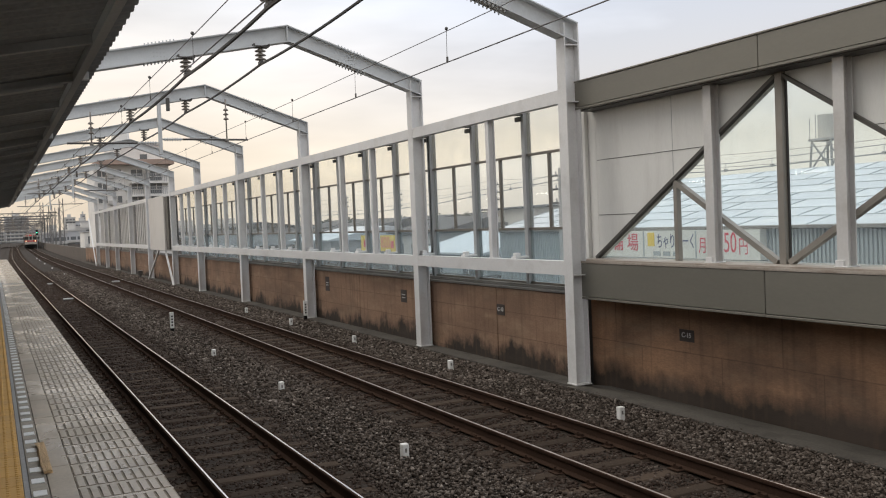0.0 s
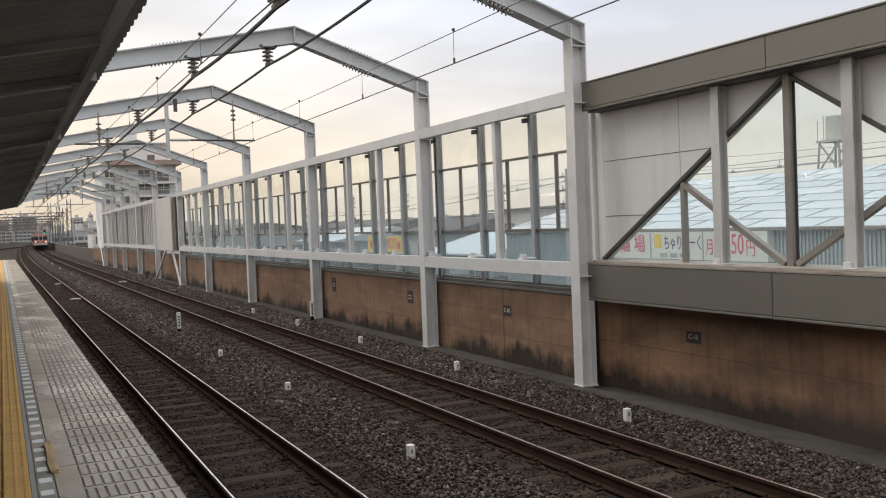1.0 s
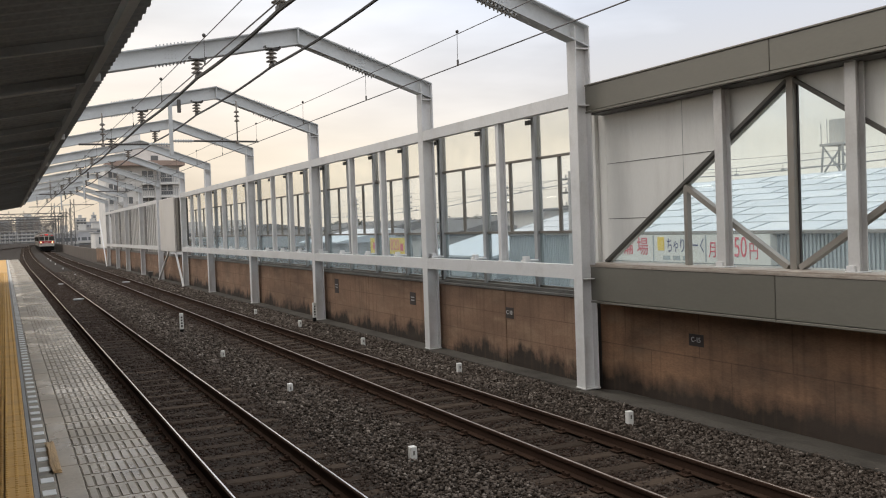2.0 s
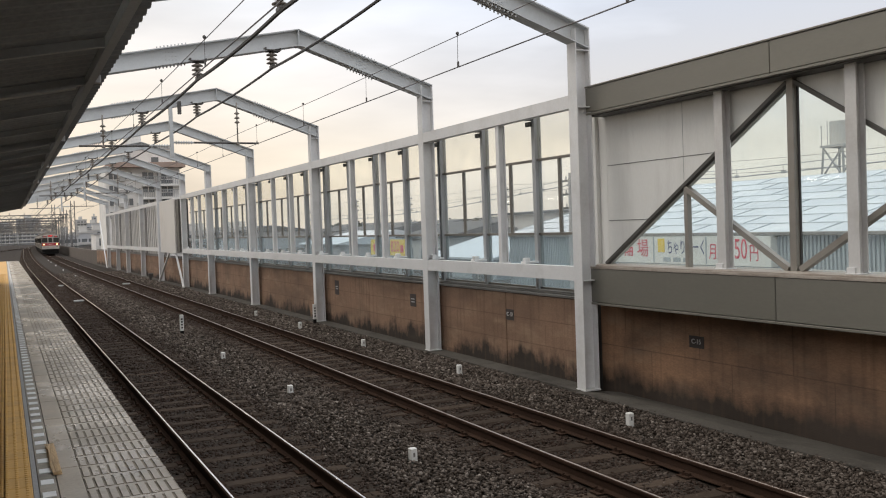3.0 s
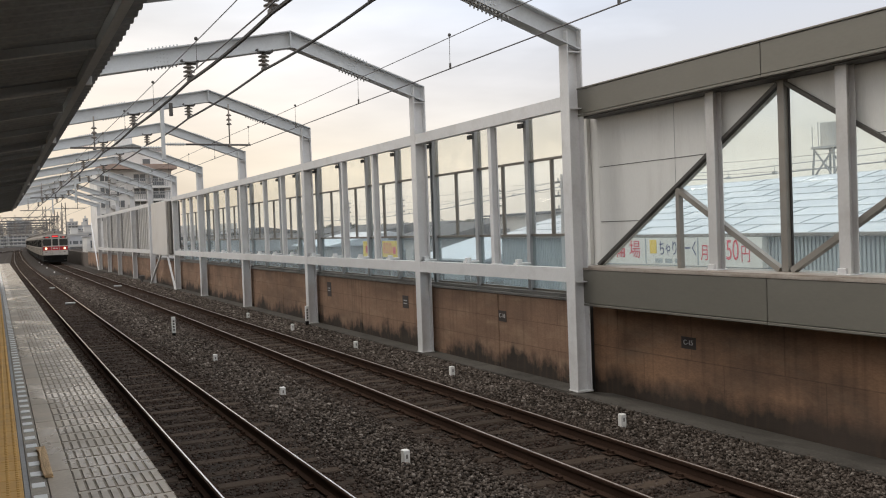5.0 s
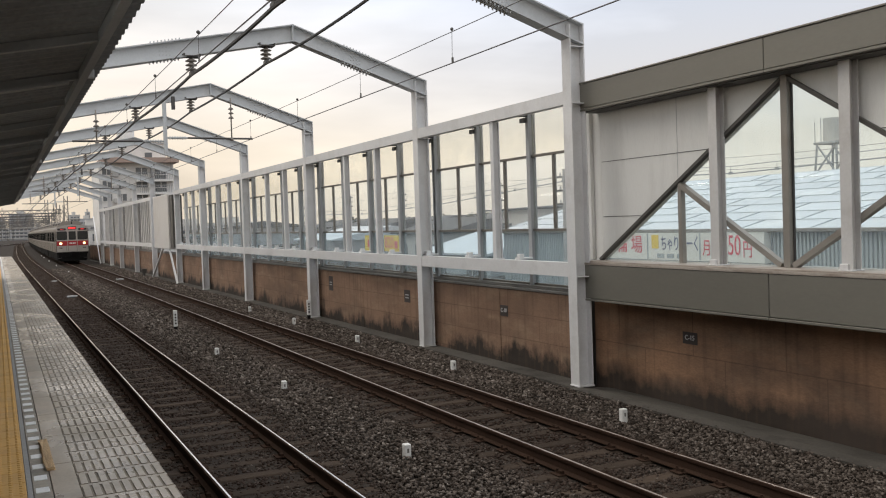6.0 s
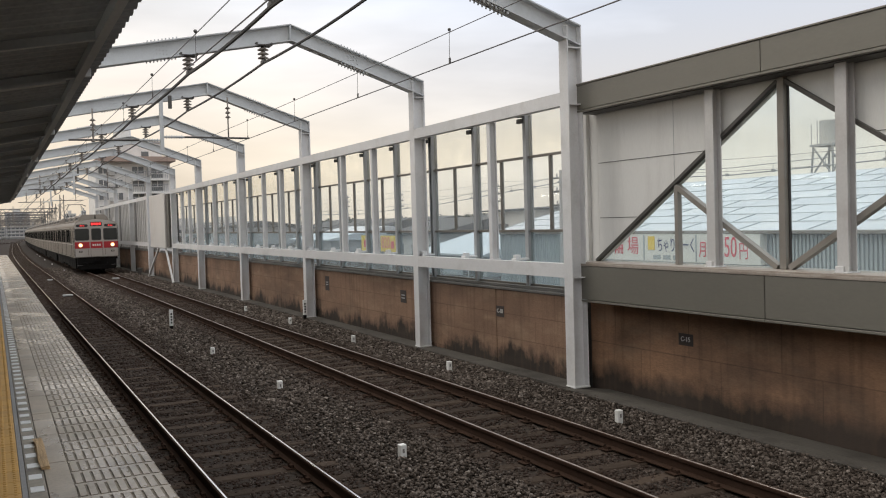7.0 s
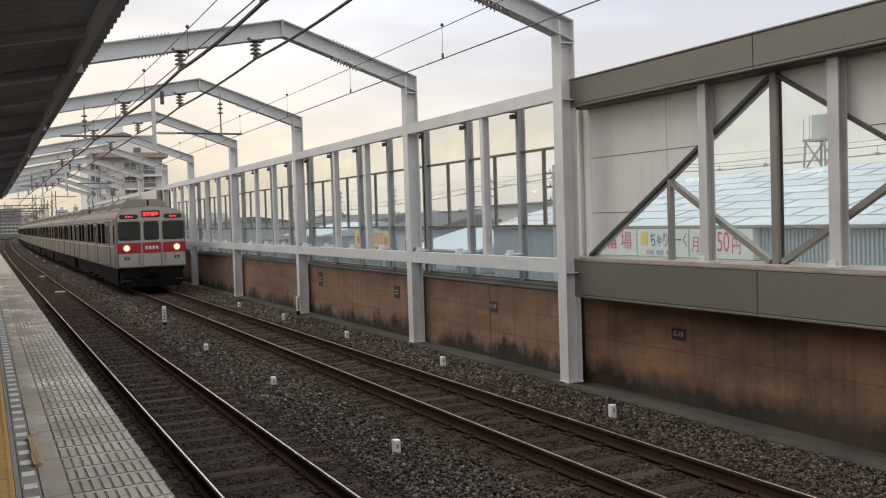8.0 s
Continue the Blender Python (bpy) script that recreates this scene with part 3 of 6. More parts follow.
canopy = thing("platform_canopy", "dark corrugated platform canopy with steel ribs and eaves beam", "canopy", kind="structure")
bm = bmesh.new()
n_c = int((C_END + 12) / 0.045)
rows = []
for i in range(n_c + 1):
    y = -12 + 0.045 * i
    dz = 0.012 if i % 4 in (1, 2) else -0.012
    rows.append([bm.verts.new((x, y, canopy_z(x) + 0.025 + dz)) for x in (-6.0, 0.80)])
for a, b in zip(rows, rows[1:]):
    bm.faces.new((a[0], a[1], b[1], b[0]))
sheet = part("roof_sheet", bm, M_CANOPY, canopy, "dark corrugated sheet")
part("roof_cover", (lambda b: (extrude_profile(b, [(-6.0, canopy_z(-6) + 0.05), (0.77, canopy_z(0.77) + 0.05), (0.77, canopy_z(0.77) + 0.07), (-6.0, canopy_z(-6) + 0.09)], (0, 0, 0), (1, 0, 0), (0, 0, 1), [(0, -12, 0), (0, C_END, 0)]), b)[1])(bmesh.new()), M_CANOPY, canopy)
bm = bmesh.new()
extrude_profile(bm, [(0.62, canopy_z(0.62) - 0.06), (0.68, canopy_z(0.68) - 0.06), (0.68, canopy_z(0.68) + 0.01), (0.62, canopy_z(0.62) + 0.01)], (0, 0, 0), (1, 0, 0), (0, 0, 1), [(0, -12, 0), (0, C_END - 0.02, 0)])
part("eaves_beam", bm, M_CANOPY_STEEL, canopy, "grey eaves beam")
for i in range(33):
    y = -10.9 + 1.55 * i
    if y > C_END:
        break
    bm = bmesh.new()
    extrude_profile(bm, [(-0.025, -0.05), (0.025, -0.05), (0.025, -0.04), (0.006, -0.04), (0.006, 0.01), (-0.006, 0.01), (-0.006, -0.04), (-0.025, -0.04)], (0, y, 0), (0, 1, 0), (0, 0, 1), [(-6.0, 0, canopy_z(-6.0)), (0.62, 0, canopy_z(0.62))])
    part("rib", bm, M_CANOPY_STEEL, canopy, "grey steel rib")
    if i % 3 == 0:
        z = canopy_z(0.62)
        part("rib_flange", (lambda b: (beam(b, (-6.0, y, canopy_z(-6.0) - 0.062), (0.55, y, canopy_z(0.55) - 0.062), 0.10, 0.02), b)[1])(bmesh.new()), M_CANOPY_STEEL, canopy)
        part("eaves_clip", boxes((0.684, 0.735, y - 0.025, y + 0.025, z - 0.035, z + 0.03), bevel=0.004), M_STEEL, canopy, "pale steel clip")
for x in (-1.6, -0.45):
    bm = bmesh.new()
    quad_box(bm, x - 0.03, x + 0.03, -12, C_END - 0.05, canopy_z(x) - 0.03, canopy_z(x) + 0.02)
    part("purlin", bm, M_CANOPY, canopy)
for y in (-8, 4, 16, 28, 38):
    part("post", boxes((-3.15, -2.95, y - 0.1, y + 0.1, 1.05, canopy_z(-3.05) + 0.02)), M_CANOPY_STEEL, canopy)

# fluorescent lamps in a row under the canopy
M_TUBE = glow("fluorescent_tube", (1.0, 0.97, 0.88), 9.0, (0.8, 0.8, 0.8))
for i in range(10):
    y = 1.4 + 3.9 * i
    lamp = thing("platform_lamp", "lit white fluorescent lamp under the canopy", "lamp", group="platform lamps", at=(-0.14, y, 3.46))
    part("housing", boxes((-0.07, 0.07, -0.65, 0.65, 0.03, 0.08), bevel=0.01), M_CANOPY_STEEL, lamp)
    bm = bmesh.new()
    tube(bm, (0, -0.6, 0.0), (0, 0.6, 0.0), 0.022, sides=8)
    part("tube", bm, M_TUBE, lamp, "glowing tube")
    for q in (-0.45, 0.45):
        part("stem", boxes((-0.012, 0.012, q - 0.012, q + 0.012, 0.08, 0.285)), M_CANOPY_STEEL, lamp)

# out of view, added to keep low western sky light off the east wall
structure("wall_west", boxes((-6.2, -6.0, -12, P_END, -0.33, 2.70)), M_PANEL, "unseen plain pale wall added to block low sky light", "wall")

# ---------- gantries ----------
APEX = (5.75, 6.84)


def gantry_beam(bm, a, b, depth):
    """An I-section rafter between two (x, top z) points, its web in the x-z plane."""
    for (o0, o1, half) in ((0, -0.022, 0.13), (-0.022, -depth + 0.022, 0.012), (-depth + 0.022, -depth, 0.13)):
        vs = []
        for y in (-half, half):
            for (x, z), o in ((a, o0), (b, o0), (b, o1), (a, o1)):
                vs.append(bm.verts.new((x, y, z + o)))
        for f in ((0, 1, 2, 3), (7, 6, 5, 4), (0, 4, 5, 1), (1, 5, 6, 2), (2, 6, 7, 3), (3, 7, 4, 0)):
            bm.faces.new([vs[i] for i in f])


def build_gantry(left_x=-3.8):
    g = thing("gantry", "pale grey steel portal frame spanning both tracks", "gantry", group="overhead line gantries")
    # column: H-section, flanges facing the tracks and the wall
    bm = h_post(bmesh.new(), 8.50, 8.78, 0, 0.125, -0.155, 5.76, 0.022, 0.008)
    part("column", bm, M_STEEL, g, "grey-white H-section column")
    bm = boxes((8.487, 8.793, -0.14, 0.14, -0.165, -0.14), bevel=0.004)
    part("base_plate", bm, M_STEEL, g)
    for z in (5.40, 4.48, 1.64):
        part("stiffener", boxes((8.523, 8.757, -0.12, -0.009, z, z + 0.016)), M_STEEL, g)
    bm = bmesh.new()
    gantry_beam(bm, (8.78, 5.775), APEX, 0.34)
    part("rafter", bm, M_RAFTER, g, "pale blue-grey I-section rafter")
    bm = bmesh.new()
    gantry_beam(bm, APEX, (left_x, APEX[1] - 0.188 * (APEX[0] - left_x)), 0.35)
    part("rafter", bm, M_RAFTER, g, "pale blue-grey I-section rafter")
    bm = boxes((APEX[0] - 0.012, APEX[0] + 0.012, -0.13, 0.13, APEX[1] - 0.36, APEX[1] - 0.004))
    part("apex_plate", bm, M_RAFTER, g)
    # bolted splice plates and bolt rows
    for sx, sl in ((7.15, -0.353), (3.15, 0.188)):
        zt = APEX[1] - (abs(sx - APEX[0])) * (0.353 if sx > APEX[0] else 0.188)
        bm = bmesh.new()
        for k in range(9):
            dx = (k - 4) * 0.07
            for off, up in ((0.0, 1), (-0.345, -1)):
                zb = zt + dx * sl + off
                tube(bm, (sx + dx, -0.10, zb), (sx + dx, -0.10, zb + 0.035 * up), 0.014, sides=6)
                tube(bm, (sx + dx, 0.10, zb), (sx + dx, 0.10, zb + 0.035 * up), 0.014, sides=6)
        for k in range(4):
            for q in range(3):
                x0 = sx - 0.1 + 0.066 * k
                tube(bm, (x0, -0.012, zt - 0.1 - 0.075 * q), (x0, -0.03, zt - 0.1 - 0.075 * q), 0.013, sides=6)
        tagged(part("splice_bolts", bm, M_RAFTER, g), kind="stuff")
    part("column", boxes((left_x, left_x + 0.25, -0.125, 0.125, 1.05, APEX[1] - 0.188 * (APEX[0] - left_x) - 0.03)), M_STEEL, g)
    # post insulators that carry the feeders
    for x, top in ((3.66, 6.10), (5.19, 6.385)):
        bm = boxes((x - 0.17, x + 0.17, -0.14, 0.14, top - 0.02, top + 0.0), (x - 0.17, x - 0.14, -0.15, 0.15, top, top + 0.035), (x + 0.14, x + 0.17, -0.15, 0.15, top, top + 0.035))
        br = part("bracket", bm, M_DARKSTEEL, g, "dark bolted bracket")
        bm = bmesh.new()
        rings = [(top - 0.02, 0.04)]
        for k in range(3):
            z = top - 0.05 - 0.085 * k
            rings += [(z, 0.04), (z - 0.04, 0.115), (z - 0.055, 0.115), (z - 0.062, 0.04)]
        lathe(bm, (x, 0), rings + [(top - 0.305, 0.04)])
        part("insulator", bm, M_INSUL, g, "ribbed porcelain insulator", smooth=True)
        part("clamp", boxes((x - 0.035, x + 0.035, -0.11, 0.11, top - 0.375, top - 0.30), bevel=0.01), M_DARKSTEEL, g)
    return g


gantry = build_gantry()
gantry.location = (0, GANTRIES[0], 0)
for y in GANTRIES[1:]:
    copy_thing(gantry, pose(0, y, 0))


def build_drop_arm(y):
    """A drop post hung from a rafter with a long insulated arm to each track."""
    d = thing("drop_arm", "steel drop post with two insulated arms for the contact wires", "overhead line arm", group="overhead line arms", at=(0, y - 0.16, 0))
    part("post", boxes((4.37, 4.47, -0.05, 0.05, 4.82, 6.42), bevel=0.006), M_RAFTER, d, "pale grey steel post")
    for x_end, x_hang, zt in ((1.96, 2.59, 6.0), (6.91, 6.30, 6.42)):
        s = 1 if x_end > 4.4 else -1
        za = 5.25 if s > 0 else 5.15
        bm = bmesh.new()
        tube(bm, (4.42 + s * 0.62, 0, za), (x_end, 0, za - 0.01), 0.028, sides=8)
        part("arm", bm, M_DARKSTEEL, d, "dark steel tube")
        bm = bmesh.new()
        tube(bm, (4.42 + s * 0.04, 0, za), (4.42 + s * 0.62, 0, za), 0.026, sides=8)
        for k in range(7):
            x0 = 4.42 + s * (0.12 + 0.07 * k)
            tube(bm, (x0, 0, za), (x0 + s * 0.03, 0, za), 0.06, 0.03, sides=10)
        part("insulator", bm, M_RAFTER, d, "pale ribbed insulator", smooth=True)
        bm = bmesh.new()
        tube(bm, (x_hang, 0, zt), (x_hang, 0, za - 0.04), 0.02, sides=8)
        tube(bm, (x_hang, 0, za - 0.07), (x_hang, 0, za + 0.0), 0.05, sides=8)
        for k in range(3):
            z0 = zt - 0.28 - 0.13 * k
            tube(bm, (x_hang, 0, z0), (x_hang, 0, z0 - 0.05), 0.04, 0.085, sides=12)
            tube(bm, (x_hang, 0, z0 - 0.05), (x_hang, 0, z0 - 0.065), 0.085, 0.04, sides=12)
        part("hanger", bm, M_INSUL, d, "insulated hanger rod", smooth=True)
    part("tensioner", boxes((4.62, 4.72, -0.04, 0.04, 6.05, 6.42), bevel=0.01), M_DARKSTEEL, d)


for y in (GANTRIES[2], GANTRIES[6], GANTRIES[9]):
    build_drop_arm(y)


# ---------- wires ----------
def sag_line(x, z, supports, sag, far):
    pts = []
    for a, b in zip(supports, supports[1:]):
        for k in range(8):
            u = k / 8
            y = a + (b - a) * u
            pts.append((x + drift(y), y, z - 4 * sag * u * (1 - u)))
    return pts + [(x + drift(far), far, z)]


FEED_SUP = [-10, 4.5] + GANTRIES + [120, 150, 180]
for x, z, r, lab in ((3.66, 5.735, 0.034, "thick black feeder cable along the gantries"), (5.19, 6.02, 0.027, "thick black feeder cable along the gantries")):
    f = thing("feeder_cable", lab, "cable", group="feeder cables")
    bm = bmesh.new()
    wire(bm, sag_line(x, z, FEED_SUP, 0.05, 180), r, 6)
    part("cable", bm, M_CABLE, f)
    if x < 4:
        part("clamp", boxes((x - 0.09, x + 0.05, 11.55, 11.85, z - 0.06, z + 0.06), bevel=0.02), M_CABLE, f, "dark cable clamp")
for c, mz, cz, y_d in ((FAR, 5.41, 4.925, (4.0, 8.1, 12.16, 15.94, 19.86, 24.04, 28.2, 32.3, 36.4, 40.5, 44.6, 48.7, 52.8, 57.0)), (NEAR, 5.25, 4.86, (4.8, 8.7, 12.58, 16.31, 20.12, 24.33, 28.4, 32.5, 36.6, 40.7, 44.8, 48.9, 53.0, 57.1))):
    w = thing("contact_line", "contact wire hung by droppers from a messenger wire", "overhead wire", group="contact lines")
    bm = bmesh.new()
    wire(bm, sag_line(c, mz, [-10, 3, 27.35, 58.8, 90, 130, 180], 0.04, 200), 0.0065, 5)
    part("messenger_wire", bm, M_WIRE, w)
    bm = bmesh.new()
    wire(bm, [(c + drift(y), y, cz) for y in (-10, 27, 58, 90, 130, 180, 200)], 0.009, 5)
    part("contact_wire", bm, M_WIRE, w)
    for y in y_d:
        bm = bmesh.new()
        tube(bm, (c, y, mz), (c, y + 0.02, cz), 0.004, sides=4)
        quad_box(bm, c - 0.008, c + 0.008, y - 0.012, y + 0.03, cz, cz + 0.08)
        bmesh.ops.create_uvsphere(bm, u_segments=8, v_segments=6, radius=0.026, matrix=Matrix.Translation((c, y, mz)))
        part("dropper", bm, M_DARKSTEEL, w)

# ---------- noise screen between the columns ----------
BACK = 8.97


def build_screen(y0, y1, front_posts, first_back, glass_from=None):
    """One bay of glazed screen: two girders, front and back posts, rails, thin mullions and panes."""
    s = thing("noise_screen", "glazed noise screen bay in grey steel frame on the parapet", "screen", group="glazed screen bays")
    a, b = y0 + 0.127, y1 - 0.127
    for z0, z1, n in ((4.485, 4.70, "top_girder"), (1.645, 1.88, "lower_girder")):
        bm = bmesh.new()
        quad_box(bm, 8.505, 8.53, a, b, z0, z1)
        quad_box(bm, 8.53, 8.66, a, b, z1 - 0.014, z1 - 0.001)
        quad_box(bm, 8.53, 8.66, a, b, z0 + 0.001, z0 + 0.014)
        part(n, bm, M_STEEL, s, "grey-white steel channel")
    for y in front_posts:
        bm = h_post(bmesh.new(), 8.535, 8.677, y, 0.06, 1.88, 4.484)
        part("front_post", bm, M_STEEL, s, "grey-white H post")
        part("bracket", boxes((8.53, 8.70, y - 0.09, y + 0.09, 1.881, 1.90), (8.56, 8.64, y + 0.02, y + 0.07, 1.90, 1.98), bevel=0.004), M_STEEL, s)
    ys = []
    y = first_back
    while y < y1 - 0.02:
        ys.append(y)
        y += 2.04
    for y in ys:
        bm = h_post(bmesh.new(), BACK - 0.08, BACK + 0.062, y, 0.055, 1.40, 4.66)
        part("back_post", bm, M_POST, s, "grey H post")
        part("bracket", boxes((8.60, BACK - 0.081, y - 0.03, y + 0.05, 4.50, 4.56), (BACK - 0.14, BACK - 0.081, y + 0.02, y + 0.17, 4.40, 4.485), bevel=0.006), M_RAKE, s)
        part("bracket", boxes((8.60, BACK - 0.081, y - 0.085, y + 0.085, 1.881, 1.92), (8.62, 8.72, y - 0.055, y - 0.015, 1.92, 1.985), (8.62, 8.72, y + 0.015, y + 0.055, 1.92, 1.985), bevel=0.005), M_STEEL, s)
    for z0, z1 in ((3.755, 3.80), (2.395, 2.44), (1.401, 1.44)):
        part("rail", boxes((BACK - 0.02, BACK + 0.04, glass_from or y0, y1, z0, z1), bevel=0.003), M_MULLION, s, "bronze glazing rail")
    edges = sorted([glass_from or y0] + ys + [y1])
    for e0, e1 in zip(edges, edges[1:]):
        if e1 - e0 < 0.25:
            continue
        mid = (e0 + e1) / 2
        for z0, z1, m in ((3.80, 4.60, M_PANE_TOP), (2.44, 3.755, M_PANE), (1.44, 2.395, M_PANE_LOW)):
            p = part("pane", boxes((BACK + 0.006, BACK + 0.014, e0, e1, z0, z1)), m, s)
            p.visible_shadow = False
        if e1 - e0 > 1.2:
            part("mullion", boxes((BACK - 0.025, BACK + 0.04, mid - 0.024, mid + 0.024, 2.44, 3.755), bevel=0.003), M_MULLION, s, "bronze mullion")


M_GAP = surface("dark_grey_backing", (0.17, 0.165, 0.16), 0.8, var=0.2, scale=3, fine=30, bump=0.05)


def opaque_screen(y0, y1):
    """A far bay closed with pale vertical cladding instead of glass."""
    s = thing("noise_screen", "screen bay closed with pale vertical metal cladding", "screen", group="clad screen bays")
    for z0, z1, n in ((4.485, 4.70, "top_girder"), (1.645, 1.88, "lower_girder")):
        part(n, boxes((8.505, 8.60, y0 + 0.127, y1 - 0.127, z0, z1)), M_STEEL, s)
    part("back_sheet", boxes((BACK, BACK + 0.04, y0, y1, 1.40, 4.6)), M_GAP, s, "dark backing sheet")
    k = int((y1 - y0) / 0.8)
    for i in range(1, k):
        y = y0 + (y1 - y0) * i / k
        part("cladding_rib", boxes((8.90, BACK, y - 0.17, y + 0.17, 1.42, 4.55), bevel=0.01), M_TRUSSPOST, s)



build_screen(12.9, 19.05, [15.58], 14.85, 13.352)
for i in range(1, 5):
    y0, y1 = GANTRIES[i], GANTRIES[i + 1]
    w = (y1 - y0) / 8.3
    build_screen(y0, y1, [y0 + 2.6 * w, y0 + 4.87 * w], y0 - 0.05 if i > 1 else 18.99)
for i in range(6, 10):
    opaque_screen(GANTRIES[i], GANTRIES[i + 1])

# ---------- projecting service box on the far screen ----------
M_BOX = surface("grey_white_box_sheet", (0.60, 0.58, 0.555), 0.5, var=0.06, scale=2, fine=30, bump=0.04, dirt=(0.40, 0.36, 0.32), dirt_amt=0.45, stretch=(1, 1, 0.4))
sb = thing("service_box", "tall pale metal service enclosure on slanted struts", "enclosure")
part("body", boxes((8.32, 8.9, 51.4, 56.6, 1.62, 4.58), bevel=0.02), M_BOX, sb)
# solid dark block in place of the shaded gap beside the enclosure
part("side_panel", boxes((8.40, 8.92, 50.56, 51.38, 1.70, 4.50)), M_RAKE, sb, "dark block standing for the shaded recess")
for y_a, y_b in ((58.0, 54.0), (49.6, 51.9)):
    bm = bmesh.new()
    beam(bm, (8.36, y_a, -0.15), (8.40, y_b, 1.64), 0.09, 0.09)
    part("strut", bm, M_STEEL, sb)
bm = bmesh.new()
beam(bm, (8.36, 89.4, -0.15), (8.40, 95.0, 4.2), 0.08, 0.08)
tagged(part("raking_strut", bm, M_STEEL), "pale steel raking strut at the screen end", "strut")

# ---------- truss-windowed wall section ----------
T0, T1 = 12.98, -6.0
tw = thing("truss_wall", "wall section with triangular truss windows and grey-brown cladding bands", "wall", kind="structure")
seams = [T0, 8.83, 4.66, 0.5, -3.7, -6.0]
for a, b in zip(seams, seams[1:]):
    for z0, z1, n in ((4.402, 4.80, "upper_fascia"), (1.288, 1.835, "lower_fascia")):
        bm = boxes((8.75, 8.80, b + 0.006, a - 0.006, z0, z1), bevel=0.006)
        part(n, bm, M_FASCIA, tw, "grey-brown metal cladding panel")
        bm = boxes((8.742, 9.0, b + 0.004, a - 0.004, z0 - 0.042, z0 - 0.008), bevel=0.004)
        part("drip_edge", bm, M_FASCIA, tw)
part("fascia_cap", boxes((8.735, 9.4, T1, T0, 4.803, 4.83), bevel=0.006), M_FASCIA, tw, "grey metal cap")
part("seam_backing", boxes((8.803, 8.83, T1, T0 - 0.01, 4.37, 4.795), (8.803, 8.83, T1, T0 - 0.01, 1.26, 1.83)), M_SEAM, tw)
part("fascia_end", boxes((8.755, 9.3, T0 - 0.004, T0 + 0.012, 4.37, 4.80), (8.755, 9.1, T0 - 0.004, T0 + 0.012, 1.25, 1.835)), M_FASCIA, tw)
# the shadow under the fascia is put into the soffit's dark colour
part("soffit", boxes((8.83, 9.4, T1, T0 - 0.01, 4.345, 4.36)), M_RAKE, tw, "soffit coloured dark for the shade under the fascia")
part("underside", boxes((8.83, 9.32, T1, T0 - 0.01, 1.288, 1.31)), M_FASCIA, tw)
part("ledge", boxes((8.765, 9.45, T1, T0, 1.838, 1.90), bevel=0.004), M_LEDGE, tw, "rust-streaked ledge")
part("ledge_lip", boxes((8.742, 8.764, T1, T0, 1.838, 1.875), bevel=0.003), M_LEDGE, tw)
part("roof_plate", boxes((8.81, 9.5, T1, T0, 4.55, 4.60)), M_SEAM, tw)

PX = 9.12


